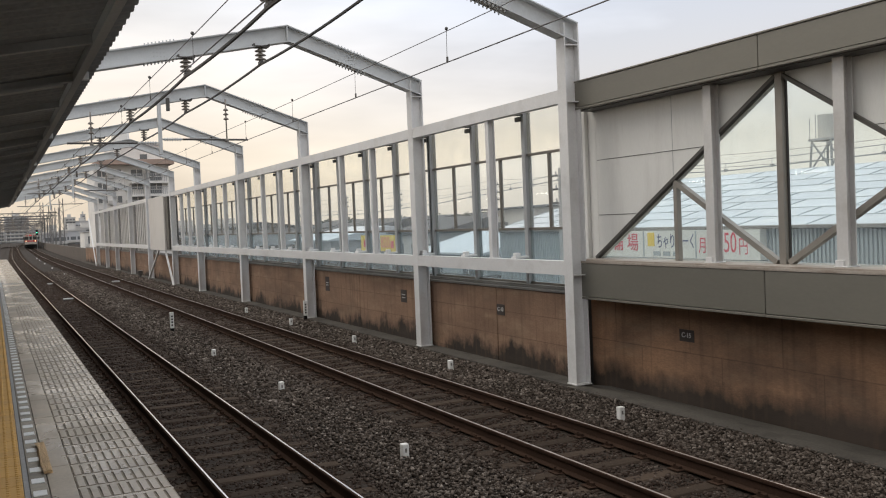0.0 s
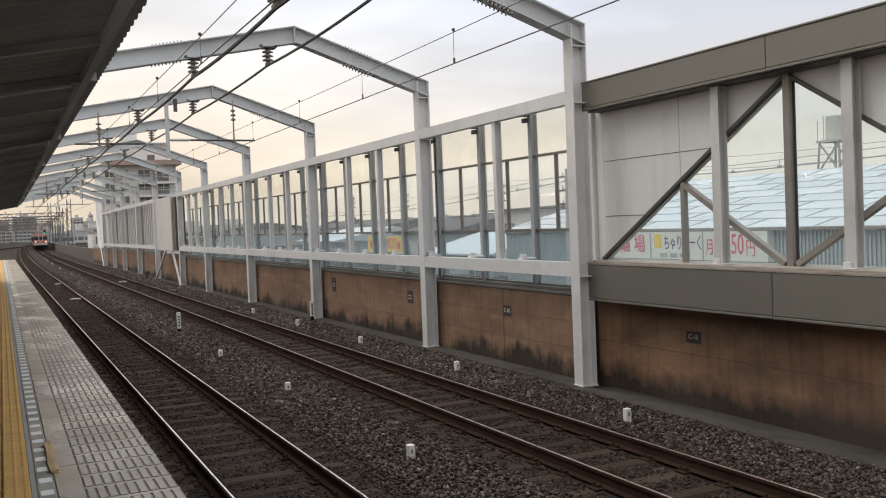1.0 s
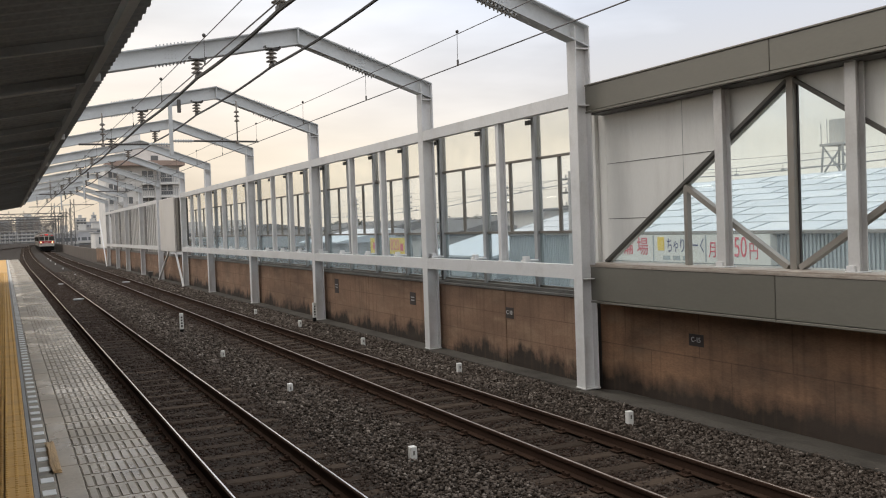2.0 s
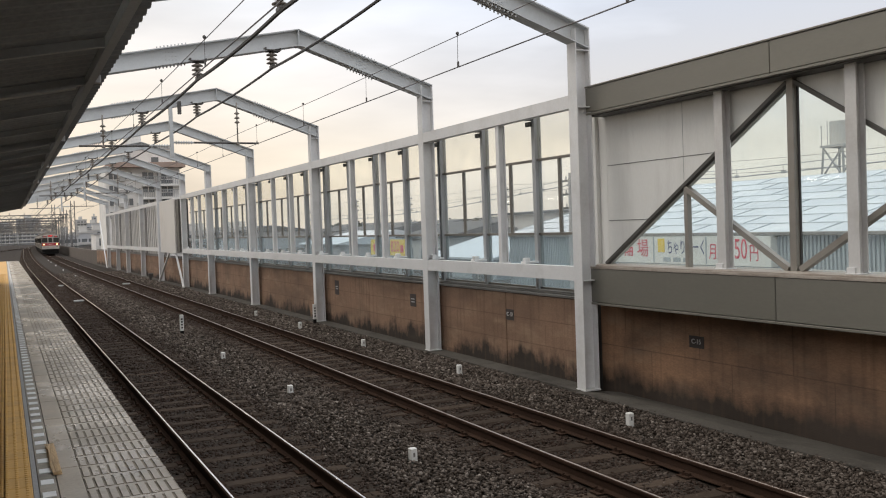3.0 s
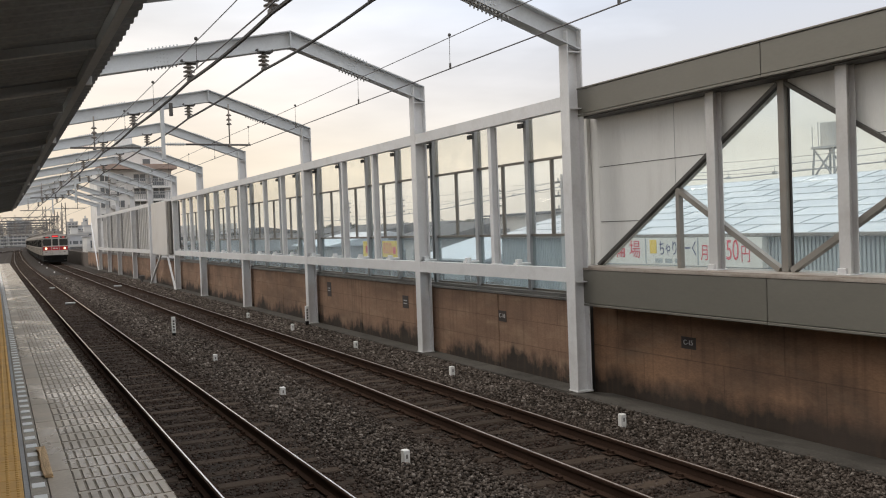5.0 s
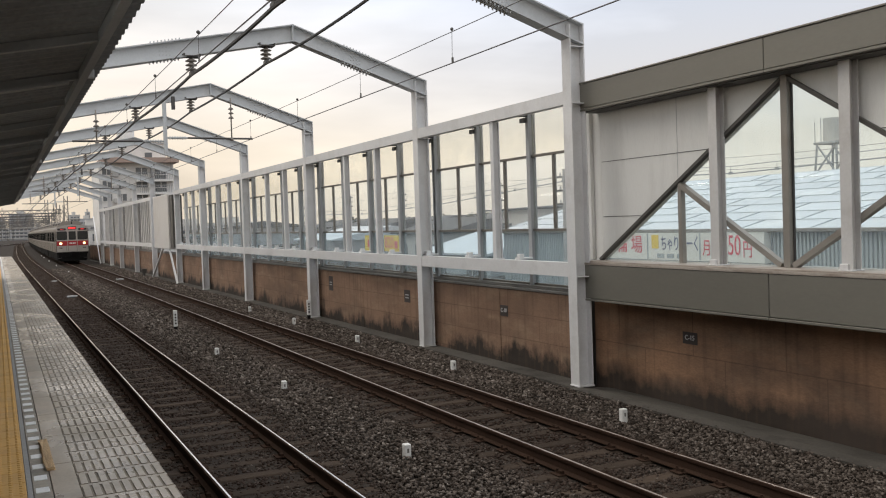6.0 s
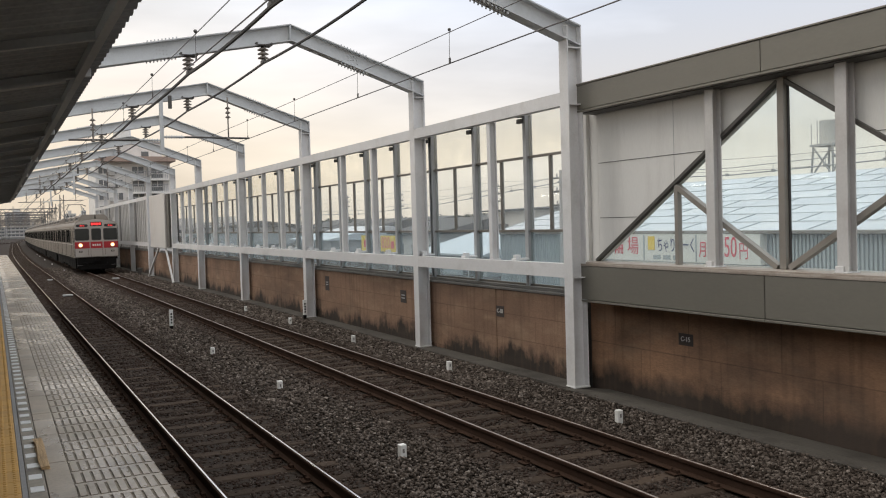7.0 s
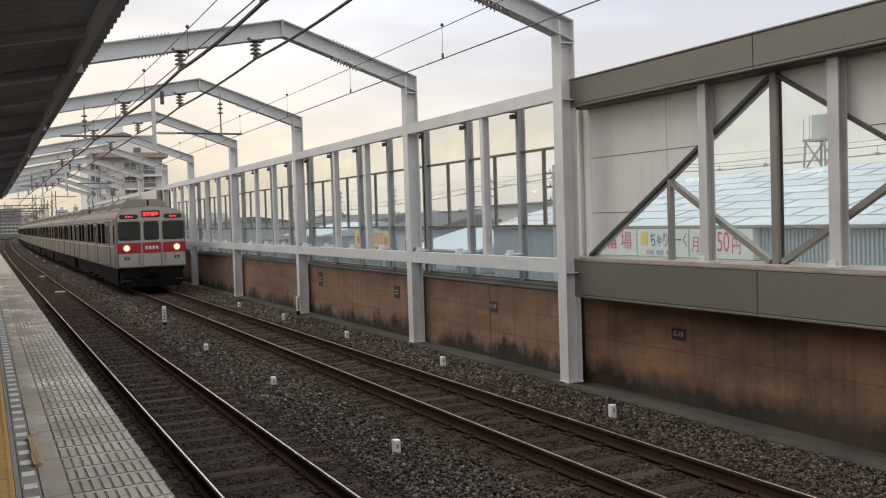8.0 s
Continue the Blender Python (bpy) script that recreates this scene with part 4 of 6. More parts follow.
def truss_module(c):
    """One triangular window: apex over c, feet 4.0 m to each side."""
    zb, zt = 1.90, 4.36
    half = 4.08
    apex_z = 4.30
    for s in (-1, 1):
        # opaque panel above the raking bar
        bm = bmesh.new()
        poly = [(c + s * 0.0, 4.36), (c + s * half, 4.36), (c + s * half, zb), (c + s * (half - 0.02), zb), (c, apex_z)]
        lo = [bm.verts.new((PX + 0.02, y, z)) for y, z in poly]
        hi = [bm.verts.new((PX + 0.09, y, z)) for y, z in poly]
        bm.faces.new(lo)
        bm.faces.new(hi[::-1])
        for i in range(5):
            bm.faces.new((lo[i], hi[i], hi[(i + 1) % 5], lo[(i + 1) % 5]))
        part("wall_panel", bm, M_PANEL, tw, "off-white cladding panel")
        # shadow joints of the panel
        for z in (3.53, 2.62):
            reach = half - (z - zb) / (apex_z - zb) * half
            y_a, y_b = sorted((c + s * (reach + 0.05), c + s * (half - 0.02)))
            part("panel_joint", boxes((PX + 0.014, PX + 0.022, y_a, y_b, z - 0.004, z + 0.004)), M_SEAM, tw)
        bm = bmesh.new()
        beam(bm, (PX - 0.03, c + s * half, zb + 0.01), (PX - 0.03, c + s * 0.05, apex_z), 0.075 if s > 0 else 0.045, 0.05)
        part("raking_bar", bm, M_RAKE, tw, "dark raking window bar")
        q = 2.05
        zq = zb + (apex_z - zb) * (half - q) / half
        bm = bmesh.new()
        beam(bm, (PX - 0.015, c + s * q, zq - 0.04), (PX - 0.015, c + s * 0.10, zb + 0.02), 0.09, 0.075)
        part("brace", bm, M_TRUSS, tw, "grey-brown brace")
        part("short_bar", boxes((PX - 0.05, PX + 0.03, c + s * q - 0.04, c + s * q + 0.04, zb, zq - 0.02), bevel=0.004), M_TRUSS, tw, "short upright bar")
        yp = c + (1.15 if s > 0 else -1.06)
        part("post", h_post(bmesh.new(), PX - 0.20, PX - 0.055, yp, 0.08, zb, zt), M_TRUSSPOST, tw, "grey-white H post")
        part("post_foot", boxes((PX - 0.24, PX - 0.03, yp - 0.10, yp + 0.10, zb, zb + 0.015), (PX - 0.23, PX - 0.20, yp - 0.03, yp + 0.09, zb + 0.015, zb + 0.08), bevel=0.004), M_STEEL, tw)
        bm = bmesh.new()
        vs = [bm.verts.new((PX + 0.03, y, z)) for y, z in ((c, zb), (c + s * half, zb), (c, apex_z))]
        ws = [bm.verts.new((PX + 0.036, y, z)) for y, z in ((c, zb), (c + s * half, zb), (c, apex_z))]
        bm.faces.new(vs)
        bm.faces.new(ws[::-1])
        for i in range(3):
            bm.faces.new((vs[i], ws[i], ws[(i + 1) % 3], vs[(i + 1) % 3]))
        pn = part("pane", bm, M_PANE_TRUSS, tw)
        pn.visible_shadow = False
    part("king_post", boxes((PX - 0.06, PX + 0.03, c - 0.055, c + 0.055, zb, apex_z + 0.05), bevel=0.005), M_TRUSS, tw, "grey upright bar")
    for a, b in ((c - 0.078, c - 0.057), (c + 0.057, c + 0.078)):
        part("gasket", boxes((PX + 0.002, PX + 0.028, a, b, zb, apex_z - 0.06)), M_SEAM, tw, "black glazing gasket")


truss_module(8.82)
part("panel_joint", boxes((PX + 0.015, PX + 0.021, 10.968, 10.972, 3.08, 4.34)), M_POST, tw)
truss_module(0.62)
part("end_strip", boxes((PX + 0.02, PX + 0.09, 12.905, 13.35, 1.41, 4.60)), M_PANEL, tw, "off-white end strip")
part("end_trim", boxes((PX - 0.05, PX + 0.018, 13.12, 13.20, 1.90, 4.40), bevel=0.005), M_PANEL, tw, "grey edge trim")

# ---------- small track-side things ----------
for x, y in ((4.30, 10.19), (7.60, 10.38), (4.32, 15.52), (7.66, 15.75), (7.60, 20.78), (4.28, 20.73), (7.60, 25.98), (7.51, 30.82)):
    mk = thing("marker_block", "small white concrete marker block set in the ballast", "marker", group="white marker blocks", at=(x, y, 0))
    bm = boxes((-0.043, 0.043, -0.043, 0.043, -0.24, 0.0), bevel=0.008)
    part("block", bm, M_WHITE, mk)
    part("notch", boxes((-0.012, 0.012, -0.046, -0.041, -0.10, -0.05)), M_COPING, mk, "grey worn mark")
for x, y in ((4.39, 26.63), (8.36, 27.0)):
    mp = thing("marker_post", "white marker post with dark bars and a black foot", "marker post", group="marker posts", at=(x, y, 0))
    part("post", boxes((-0.05, 0.05, -0.04, 0.04, -0.05, 0.40), bevel=0.008), M_WHITE, mp)
    part("foot", boxes((-0.045, 0.045, -0.035, 0.035, -0.24, -0.05)), M_DARK, mp, "black foot")
    for k in range(4):
        part("bar", boxes((-0.022, 0.022, -0.044, -0.039, 0.02 + 0.08 * k, 0.065 + 0.08 * k)), M_DARK, mp, "dark bar")
# pale cable ducts lying across the four-foot of the near and far track
for x, y, w in ((2.88, 43.8, 0.44), (3.0, 59.0, 0.44), (6.35, 57.0, 0.42)):
    tagged(part("track_beacon", boxes((x - w / 2, x + w / 2, y - 0.16, y + 0.16, -0.16, -0.085), bevel=0.02), M_POST), "flat pale track beacon between the rails", "beacon", group="track beacons")


def lettering(text, size, material, m, parent, name="lettering"):
    cu = bpy.data.curves.new(name, "FONT")
    cu.body, cu.size, cu.extrude = text, size, 0.004
    cu.align_x, cu.align_y = "CENTER", "CENTER"
    tmp = bpy.data.objects.new("tmp_text", cu)
    scene.collection.objects.link(tmp)
    dg = bpy.context.evaluated_depsgraph_get()
    me = bpy.data.meshes.new_from_object(tmp.evaluated_get(dg))
    bpy.data.objects.remove(tmp)
    me.materials.clear()
    me.materials.append(material)
    ob = new(name, me)
    ob.matrix_basis = m
    if parent is not None:
        ob.parent = parent
    return ob


FACE = pose(0, 0, 0, 90, 0, -90)            # lettering that faces -x


def facing(x, y, z):
    return pose(x, y, z) @ FACE


M_PLATE = surface("dark_sign_plate", (0.05, 0.04, 0.035), 0.7, var=0.2, scale=10, fine=60, bump=0.05)
sg = thing("wall_sign", "small dark wall plate with white characters", "sign", group="wall plates")
part("plate", boxes((RECESS_X - 0.008, RECESS_X + 0.002, 10.82, 11.14, 0.67, 0.85)), M_PLATE, sg)
lettering("C-15", 0.105, M_TRUSSPOST, facing(RECESS_X - 0.012, 10.98, 0.765), sg)
sg = thing("wall_sign", "small dark wall plate with white characters", "sign", group="wall plates")
part("plate", boxes((WALL_X - 0.008, WALL_X + 0.002, 15.70, 16.0, 0.75, 0.96)), M_PLATE, sg)
lettering("C-10", 0.115, M_TRUSSPOST, facing(WALL_X - 0.012, 15.85, 0.86), sg)
for y, z, h in ((20.6, 0.86, 0.3), (26.26, 0.91, 0.42)):
    sg = thing("wall_sign", "small dark wall plate with worn marks", "sign", group="wall plates")
    part("plate", boxes((WALL_X - 0.008, WALL_X + 0.002, y - 0.17, y + 0.17, z - h / 2, z + h / 2)), M_PLATE, sg)
    for k in range(2):
        part("bar", boxes((WALL_X - 0.012, WALL_X - 0.006, y - 0.10, y + 0.10, z - 0.05 + k * 0.07, z - 0.025 + k * 0.07)), M_POST, sg, "pale worn mark")

# ---------- train ----------
CAR_L, HALF = 19.5, 1.35
SIDE = [(-HALF, 0.96), (-HALF, 2.92), (-HALF + 0.05, 3.08), (-HALF + 0.18, 3.24), (-0.75, 3.38), (0.0, 3.46)]
BODY = SIDE + [(-a, b) for a, b in SIDE[-2::-1]]
M_DOORGAP = surface("dark_door_gap", (0.03, 0.03, 0.03), 0.7, var=0.2, scale=8, fine=40, bump=0.03)
M_WHITE_FRONT = surface("satin_front_steel", (0.50, 0.47, 0.44), 0.38, metal=0.55, var=0.05, scale=2, fine=40, bump=0.02, dirt=(0.42, 0.38, 0.34), dirt_amt=0.3)
DOOR_Y = (2.9, 7.6, 12.3, 17.0)


def rounded_rect(bm, x0, x1, z0, z1, r, y0, y1, steps=4):
    """A rounded plate in the x-z plane, y0 to y1 thick."""
    pts = []
    for cx, cz, a0 in ((x1 - r, z1 - r, 0), (x0 + r, z1 - r, 90), (x0 + r, z0 + r, 180), (x1 - r, z0 + r, 270)):
        for k in range(steps + 1):
            a = radians(a0 + 90 * k / steps)
            pts.append((cx + r * math.cos(a), cz + r * math.sin(a)))
    f = [bm.verts.new((x, y0, z)) for x, z in pts]
    b = [bm.verts.new((x, y1, z)) for x, z in pts]
    bm.faces.new(f)
    bm.faces.new(b[::-1])
    n = len(pts)
    for i in range(n):
        bm.faces.new((f[i], b[i], b[(i + 1) % n], f[(i + 1) % n]))


def build_car(front, pantograph):
    car = thing("train_car", "stainless commuter train cab car with red band and lit headlights" if front else "stainless commuter train car with dark windows", "train car", group="train cars")
    bm = bmesh.new()
    extrude_profile(bm, BODY, (0, 0, 0), (1, 0, 0), (0, 0, 1), [(0, 0.03 if front else 0.0, 0), (0, CAR_L, 0)])
    part("body", bm, M_STAIN, car, "brushed stainless body")
    bm = bmesh.new()
    top = [(a, b + 0.012) for a, b in BODY if b > 3.2]
    extrude_profile(bm, top + [(top[-1][0], 3.22), (top[0][0], 3.22)], (0, 0, 0), (1, 0, 0), (0, 0, 1), [(0, 0.35, 0), (0, CAR_L - 0.05, 0)])
    part("roof", bm, M_ROOFTRAIN, car, "grey roof")
    # corrugated side beading and a gutter line
    for s in (-1, 1):
        x0, x1 = sorted((s * HALF, s * (HALF + 0.012)))
        bm = bmesh.new()
        for k in range(8):
            quad_box(bm, x0, x1, 0.5, CAR_L - 0.1, 1.06 + 0.105 * k, 1.06 + 0.105 * k + 0.035)
        quad_box(bm, x0, x1 , 0.05, CAR_L - 0.02, 2.94, 2.98)
        tagged(part("side_beading", bm, M_STAIN, car, "horizontal pressed beads"), kind="stuff")
        for i, yd in enumerate(DOOR_Y):
            xd0, xd1 = sorted((s * (HALF + 0.002), s * (HALF + 0.016)))
            xg0, xg1 = sorted((s * (HALF + 0.014), s * (HALF + 0.020)))
            # no recess is cut: the dark plate carries the door pocket's shadow
            d = part("door", boxes((xd0, xd1, yd - 0.74, yd + 0.74, 1.02, 2.88)), M_DOORGAP, car, "double sliding door on a plate dark as its recess shade")
            for q in (-1, 1):
                ya, yb = sorted((yd + q * 0.03, yd + q * 0.57))
                part("door_leaf", boxes((xg0, xg1, ya, yb, 1.06, 2.82)), M_STAIN, d)
                xw0, xw1 = sorted((s * (HALF + 0.018), s * (HALF + 0.024)))
                part("door_window", boxes((xw0, xw1, ya + 0.12, yb - 0.12, 1.92, 2.70)), M_TWIN, d)
        xw0, xw1 = sorted((s * (HALF - 0.01), s * (HALF + 0.008)))
        spans = [(a + 0.80, b - 0.80) for a, b in zip(DOOR_Y, DOOR_Y[1:])] + [(DOOR_Y[-1] + 0.85, CAR_L - 0.25)] + ([] if front else [(0.3, DOOR_Y[0] - 0.85)])
        for a, b in spans:
            n = 2 if b - a > 2 else 1
            for k in range(n):
                c0, c1 = a + (b - a) * k / n + 0.15, a + (b - a) * (k + 1) / n - 0.15
                part("window", boxes((xw0, xw1, c0, c1, 1.92, 2.80), bevel=0.004), M_TWIN, car, "dark side window")
        if front:
            d = part("cab_door", boxes((xw0, xw1, 0.45, 1.05, 1.02, 2.86)), M_DOORGAP, car, "narrow cab door")
            part("door_leaf", boxes((xw0 - 0.004 if s < 0 else xw0, xw1 if s < 0 else xw1 + 0.004, 0.49, 1.01, 1.06, 2.82)), M_STAIN, d)
            part("door_window", boxes((xw0 - 0.007 if s < 0 else xw0, xw1 if s < 0 else xw1 + 0.007, 0.56, 0.94, 1.95, 2.70)), M_TWIN, d)
        bm = bmesh.new()
        x0, x1 = sorted((s * HALF, s * (HALF + 0.02)))
        for z0, z1 in ((1.80, 1.84), (2.885, 2.91)):
            quad_box(bm, x0, x1, 1.15 if front else 0.1, CAR_L - 0.1, z0, z1)
        tagged(part("belt_rail", bm, M_WHITE_FRONT, car, "bright belt strips"), kind="stuff")
    for k in range(12):
        yk = 1.0 + 1.55 * k
        bm = bmesh.new()
        extrude_profile(bm, [(a, b + 0.030) for a, b in BODY if b > 3.2] + [(a, b + 0.004) for a, b in reversed(BODY) if b > 3.2], (0, 0, 0), (1, 0, 0), (0, 0, 1), [(0, yk, 0), (0, yk + 0.05, 0)])
        part("roof_rib", bm, M_ROOFTRAIN, car)
    # roof units with sloped, slotted flanks
    for i, yc in enumerate((3.0, 7.4, 12.0, 16.4)):
        if pantograph and i == 3:
            continue
        bm = bmesh.new()
        extrude_profile(bm, [(-0.98, 3.34), (-0.84, 3.64), (-0.66, 3.76), (0.66, 3.76), (0.84, 3.64), (0.98, 3.34)], (0, 0, 0), (1, 0, 0), (0, 0, 1), [(0, yc - 1.45, 0), (0, yc + 1.45, 0)])
        u = part("roof_unit", bm, M_ROOFTRAIN, car, "grey roof cooling unit")
        for k in range(4):
            bm = bmesh.new()
            beam(bm, (-0.945, yc - 1.05 + 0.7 * k, 3.42), (-0.86, yc - 1.05 + 0.7 * k, 3.605), 0.30, 0.03)
            part("vent_slot", bm, M_DOORGAP, u, "dark vent slot")
    for yc in (3.0, 16.4):
        bg = part("bogie", boxes((-1.0, 1.0, yc - 1.5, yc + 1.5, 0.38, 0.62), bevel=0.03), M_DARK, car, "black bogie")
        for yw in (yc - 1.05, yc + 1.05):
            for s in (-1, 1):
                bm = bmesh.new()
                tube(bm, (s * 0.50, yw, 0.43), (s * 0.63, yw, 0.43), 0.43, sides=20)
                part("wheel", bm, M_DARK, bg, "steel wheel")
    rnd = random.Random(7)
    y = 0.9
    while y < 18.0:
        l = rnd.uniform(0.8, 1.9)
        part("underfloor_box", boxes((-1.25, 1.25, y, y + l, rnd.uniform(0.2, 0.4), 0.95), bevel=0.02), M_DARK, car, "black underfloor equipment")
        y += l + 0.12
    part("underframe", boxes((-1.30, 1.30, 0.3, CAR_L - 0.2, 0.82, 0.965)), M_DARK, car, "black underframe")
    part("gangway", boxes((-0.55, 0.55, CAR_L, CAR_L + 0.5, 1.05, 3.0)), M_DARK, car, "black gangway bellows")
    if pantograph:
        pg = part("pantograph", boxes((-0.75, 0.75, 15.6, 17.4, 3.60, 3.66), (-0.7, -0.6, 15.7, 15.8, 3.42, 3.6), (0.6, 0.7, 15.7, 15.8, 3.42, 3.6), (-0.7, -0.6, 17.2, 17.3, 3.42, 3.6), (0.6, 0.7, 17.2, 17.3, 3.42, 3.6)), M_DARKSTEEL, car, "dark steel pantograph")
        bm = bmesh.new()
        for s in (-1, 1):
            tube(bm, (s * 0.55, 15.8, 3.66), (s * 0.70, 15.1, 4.2), 0.025, sides=6)
            tube(bm, (s * 0.70, 15.1, 4.2), (s * 0.45, 16.5, 4.80), 0.018, sides=6)
            tube(bm, (s * 0.55, 17.2, 3.66), (s * 0.70, 17.9, 4.2), 0.025, sides=6)
            tube(bm, (s * 0.70, 17.9, 4.2), (s * 0.45, 16.5, 4.80), 0.018, sides=6)
        part("linkage", bm, M_DARKSTEEL, pg)
        bm = bmesh.new()
        for yy in (16.35, 16.65):
            tube(bm, (-0.55, yy, 4.84), (0.55, yy, 4.84), 0.02, sides=6)
            for s in (-1, 1):
                tube(bm, (s * 0.55, yy, 4.84), (s * 0.85, yy, 4.70), 0.018, sides=6)
        part("pan_head", bm, M_DARKSTEEL, pg)
    if front:
        bm = bmesh.new()
        outline = [(-HALF + 0.015, 0.98), (-HALF + 0.015, 2.92), (-HALF + 0.07, 3.07), (-HALF + 0.2, 3.23), (-0.75, 3.36), (0, 3.44), (0.75, 3.36), (HALF - 0.2, 3.23), (HALF - 0.07, 3.07), (HALF - 0.015, 2.92), (HALF - 0.015, 0.98)]
        extrude_profile(bm, outline, (0, 0, 0), (1, 0, 0), (0, 0, 1), [(0, -0.02, 0), (0, 0.05, 0)])
        part("front_mask", bm, M_WHITE_FRONT, car, "satin steel front")
        for s in (-1, 1):
            a, b = sorted((s * 0.42, s * (HALF - 0.02)))
            part("red_band", boxes((a, b, -0.032, -0.02, 1.55, 1.97)), M_RED, car, "red band")
            part("front_rib", boxes((s * 0.40 - 0.025, s * 0.40 + 0.025, -0.06, -0.018, 1.0, 2.95), bevel=0.008), M_WHITE_FRONT, car)
            bm = bmesh.new()
            cx = s * 0.86
            rounded_rect(bm, cx - 0.43, cx + 0.43, 2.07, 2.83, 0.09, -0.030, -0.018)
            fr = part("windscreen_frame", bm, M_DOORGAP, car, "black rubber window seal")
            bm = bmesh.new()
            rounded_rect(bm, cx - 0.385, cx + 0.385, 2.115, 2.785, 0.07, -0.036, -0.028)
            part("windscreen", bm, M_SCREEN, fr, "dark windscreen")
            bm = bmesh.new()
            tube(bm, (cx + 0.05, -0.05, 2.06), (cx - 0.16, -0.055, 2.14), 0.012, sides=5)
            part("wiper", bm, M_DARK, fr)
            bm = bmesh.new()
            rounded_rect(bm, cx - 0.36, cx + 0.36, 2.93, 3.11, 0.085, -0.032, -0.018)
            sgn = part("side_display", bm, M_DOORGAP, car, "dark display slot")
            for k in range(3):
                part("led_text", boxes((cx - 0.12 + 0.10 * k, cx - 0.05 + 0.10 * k, -0.036, -0.030, 2.985, 3.06 - 0.012 * k)), M_LED, sgn, "glowing red bar")
            bm = bmesh.new()
            tube(bm, (s * 0.98, -0.02, 1.76), (s * 0.98, -0.055, 1.76), 0.15, 0.14, sides=20)
            hl = part("headlight", bm, M_WHITE_FRONT, car, "round headlight")
            bm = bmesh.new()
            tube(bm, (s * 0.98, -0.056, 1.76), (s * 0.98, -0.065, 1.76), 0.078, 0.072, sides=20)
            part("lens", bm, M_LAMP, hl, "glowing warm lens")
            # glowing ring added for the amber glare round the lens
            bm = bmesh.new()
            tube(bm, (s * 0.98, -0.0555, 1.76), (s * 0.98, -0.058, 1.76), 0.118, 0.114, sides=20)
            part("halo_ring", bm, M_HALO, hl, "amber ring glowing as the headlight's halo")
            part("tail_slot", boxes((s * 0.98 - 0.09, s * 0.98 + 0.09, -0.03, -0.018, 1.31, 1.39), bevel=0.01), M_DARK, car, "small dark lamp slot")
        part("red_band", boxes((-0.37, 0.37, -0.034, -0.02, 1.55, 1.97)), M_RED, car, "red band")
        for k in range(4):
            part("number_bar", boxes((-0.25 + 0.135 * k, -0.16 + 0.135 * k, -0.038, -0.033, 1.70, 1.83)), M_WHITE, car, "white bar")
        bm = bmesh.new()
        rounded_rect(bm, -0.30, 0.30, 2.07, 2.83, 0.09, -0.030, -0.018)
        fr = part("door_window_frame", bm, M_DOORGAP, car)
        bm = bmesh.new()
        rounded_rect(bm, -0.26, 0.26, 2.11, 2.79, 0.08, -0.036, -0.028)
        part("door_window", bm, M_SCREEN, fr, "dark window of the front door")
        bm = bmesh.new()
        rounded_rect(bm, -0.36, 0.36, 2.98, 3.26, 0.05, -0.032, -0.018)
        sgn = part("destination_display", bm, M_DOORGAP, car, "dark display slot")
        for k in range(4):
            part("led_text", boxes((-0.30 + 0.155 * k, -0.17 + 0.155 * k, -0.037, -0.030, 3.04 + 0.02 * (k % 2), 3.20)), M_LED, sgn, "glowing red bar")
        part("front_door_line", boxes((-0.37, 0.37, -0.024, -0.018, 1.02, 1.54)), M_WHITE_FRONT, car)
        for s in (-1, 1):
            part("door_outline", boxes((s * 0.37 - 0.02, s * 0.37 + 0.02, -0.042, -0.0245, 1.0, 1.54), bevel=0.006), M_STAIN, car, "bright steel edge strip")
            bm = bmesh.new()
            tube(bm, (s * 0.52, -0.09, 1.12), (s * 0.52, -0.09, 1.48), 0.012, sides=6)
            tube(bm, (s * 0.52, -0.02, 1.12), (s * 0.52, -0.09, 1.12), 0.012, sides=6)
            tube(bm, (s * 0.52, -0.02, 1.48), (s * 0.52, -0.09, 1.48), 0.012, sides=6)
            part("grab_rail", bm, M_STAIN, car, "thin steel grab rail")
            part("corner_strip", boxes((s * 1.318 - 0.012, s * 1.318 + 0.012, -0.034, -0.018, 1.0, 2.9), bevel=0.004), M_DOORGAP, car, "dark corner seam")
            part("lamp_rim", boxes((s * 0.98 - 0.11, s * 0.98 + 0.11, -0.028, -0.0185, 1.29, 1.41), bevel=0.008), M_STAIN, car)
            part("red_lens", boxes((s * 0.98 - 0.05, s * 0.98 + 0.05, -0.036, -0.029, 1.325, 1.375), bevel=0.004), M_WHITE_FRONT, car, "pale unlit marker lens")
            part("side_step", boxes((s * 1.05 - 0.16, s * 1.05 + 0.16, -0.10, 0.02, 0.44, 0.47)), M_DARKSTEEL, car, "dark footstep")
        part("sill_strip", boxes((-1.33, 1.33, -0.034, -0.02, 0.985, 1.015), bevel=0.004), M_STAIN, car, "steel sill strip")
        part("band_edge", boxes((-1.33, 1.33, -0.0325, -0.019, 1.972, 1.99)), M_WHITE_FRONT, car)
        part("brow", boxes((-1.18, 1.18, -0.045, -0.0185, 2.865, 2.89), bevel=0.006), M_WHITE_FRONT, car, "pressed brow line")
        bm = bmesh.new()
        for q in (-0.62, 0.62):
            tube(bm, (q, 0.02, 0.62), (q, -0.16, 0.52), 0.035, sides=8)
            tube(bm, (q, -0.16, 0.52), (q * 0.75, -0.2, 0.40), 0.035, sides=8)
        part("brake_hose", bm, M_DARK, car, "black hanging hose")
        part("skirt", boxes((-1.2, 1.2, 0.05, 0.5, 0.30, 0.95), bevel=0.03), M_DARK, car, "black front skirt")
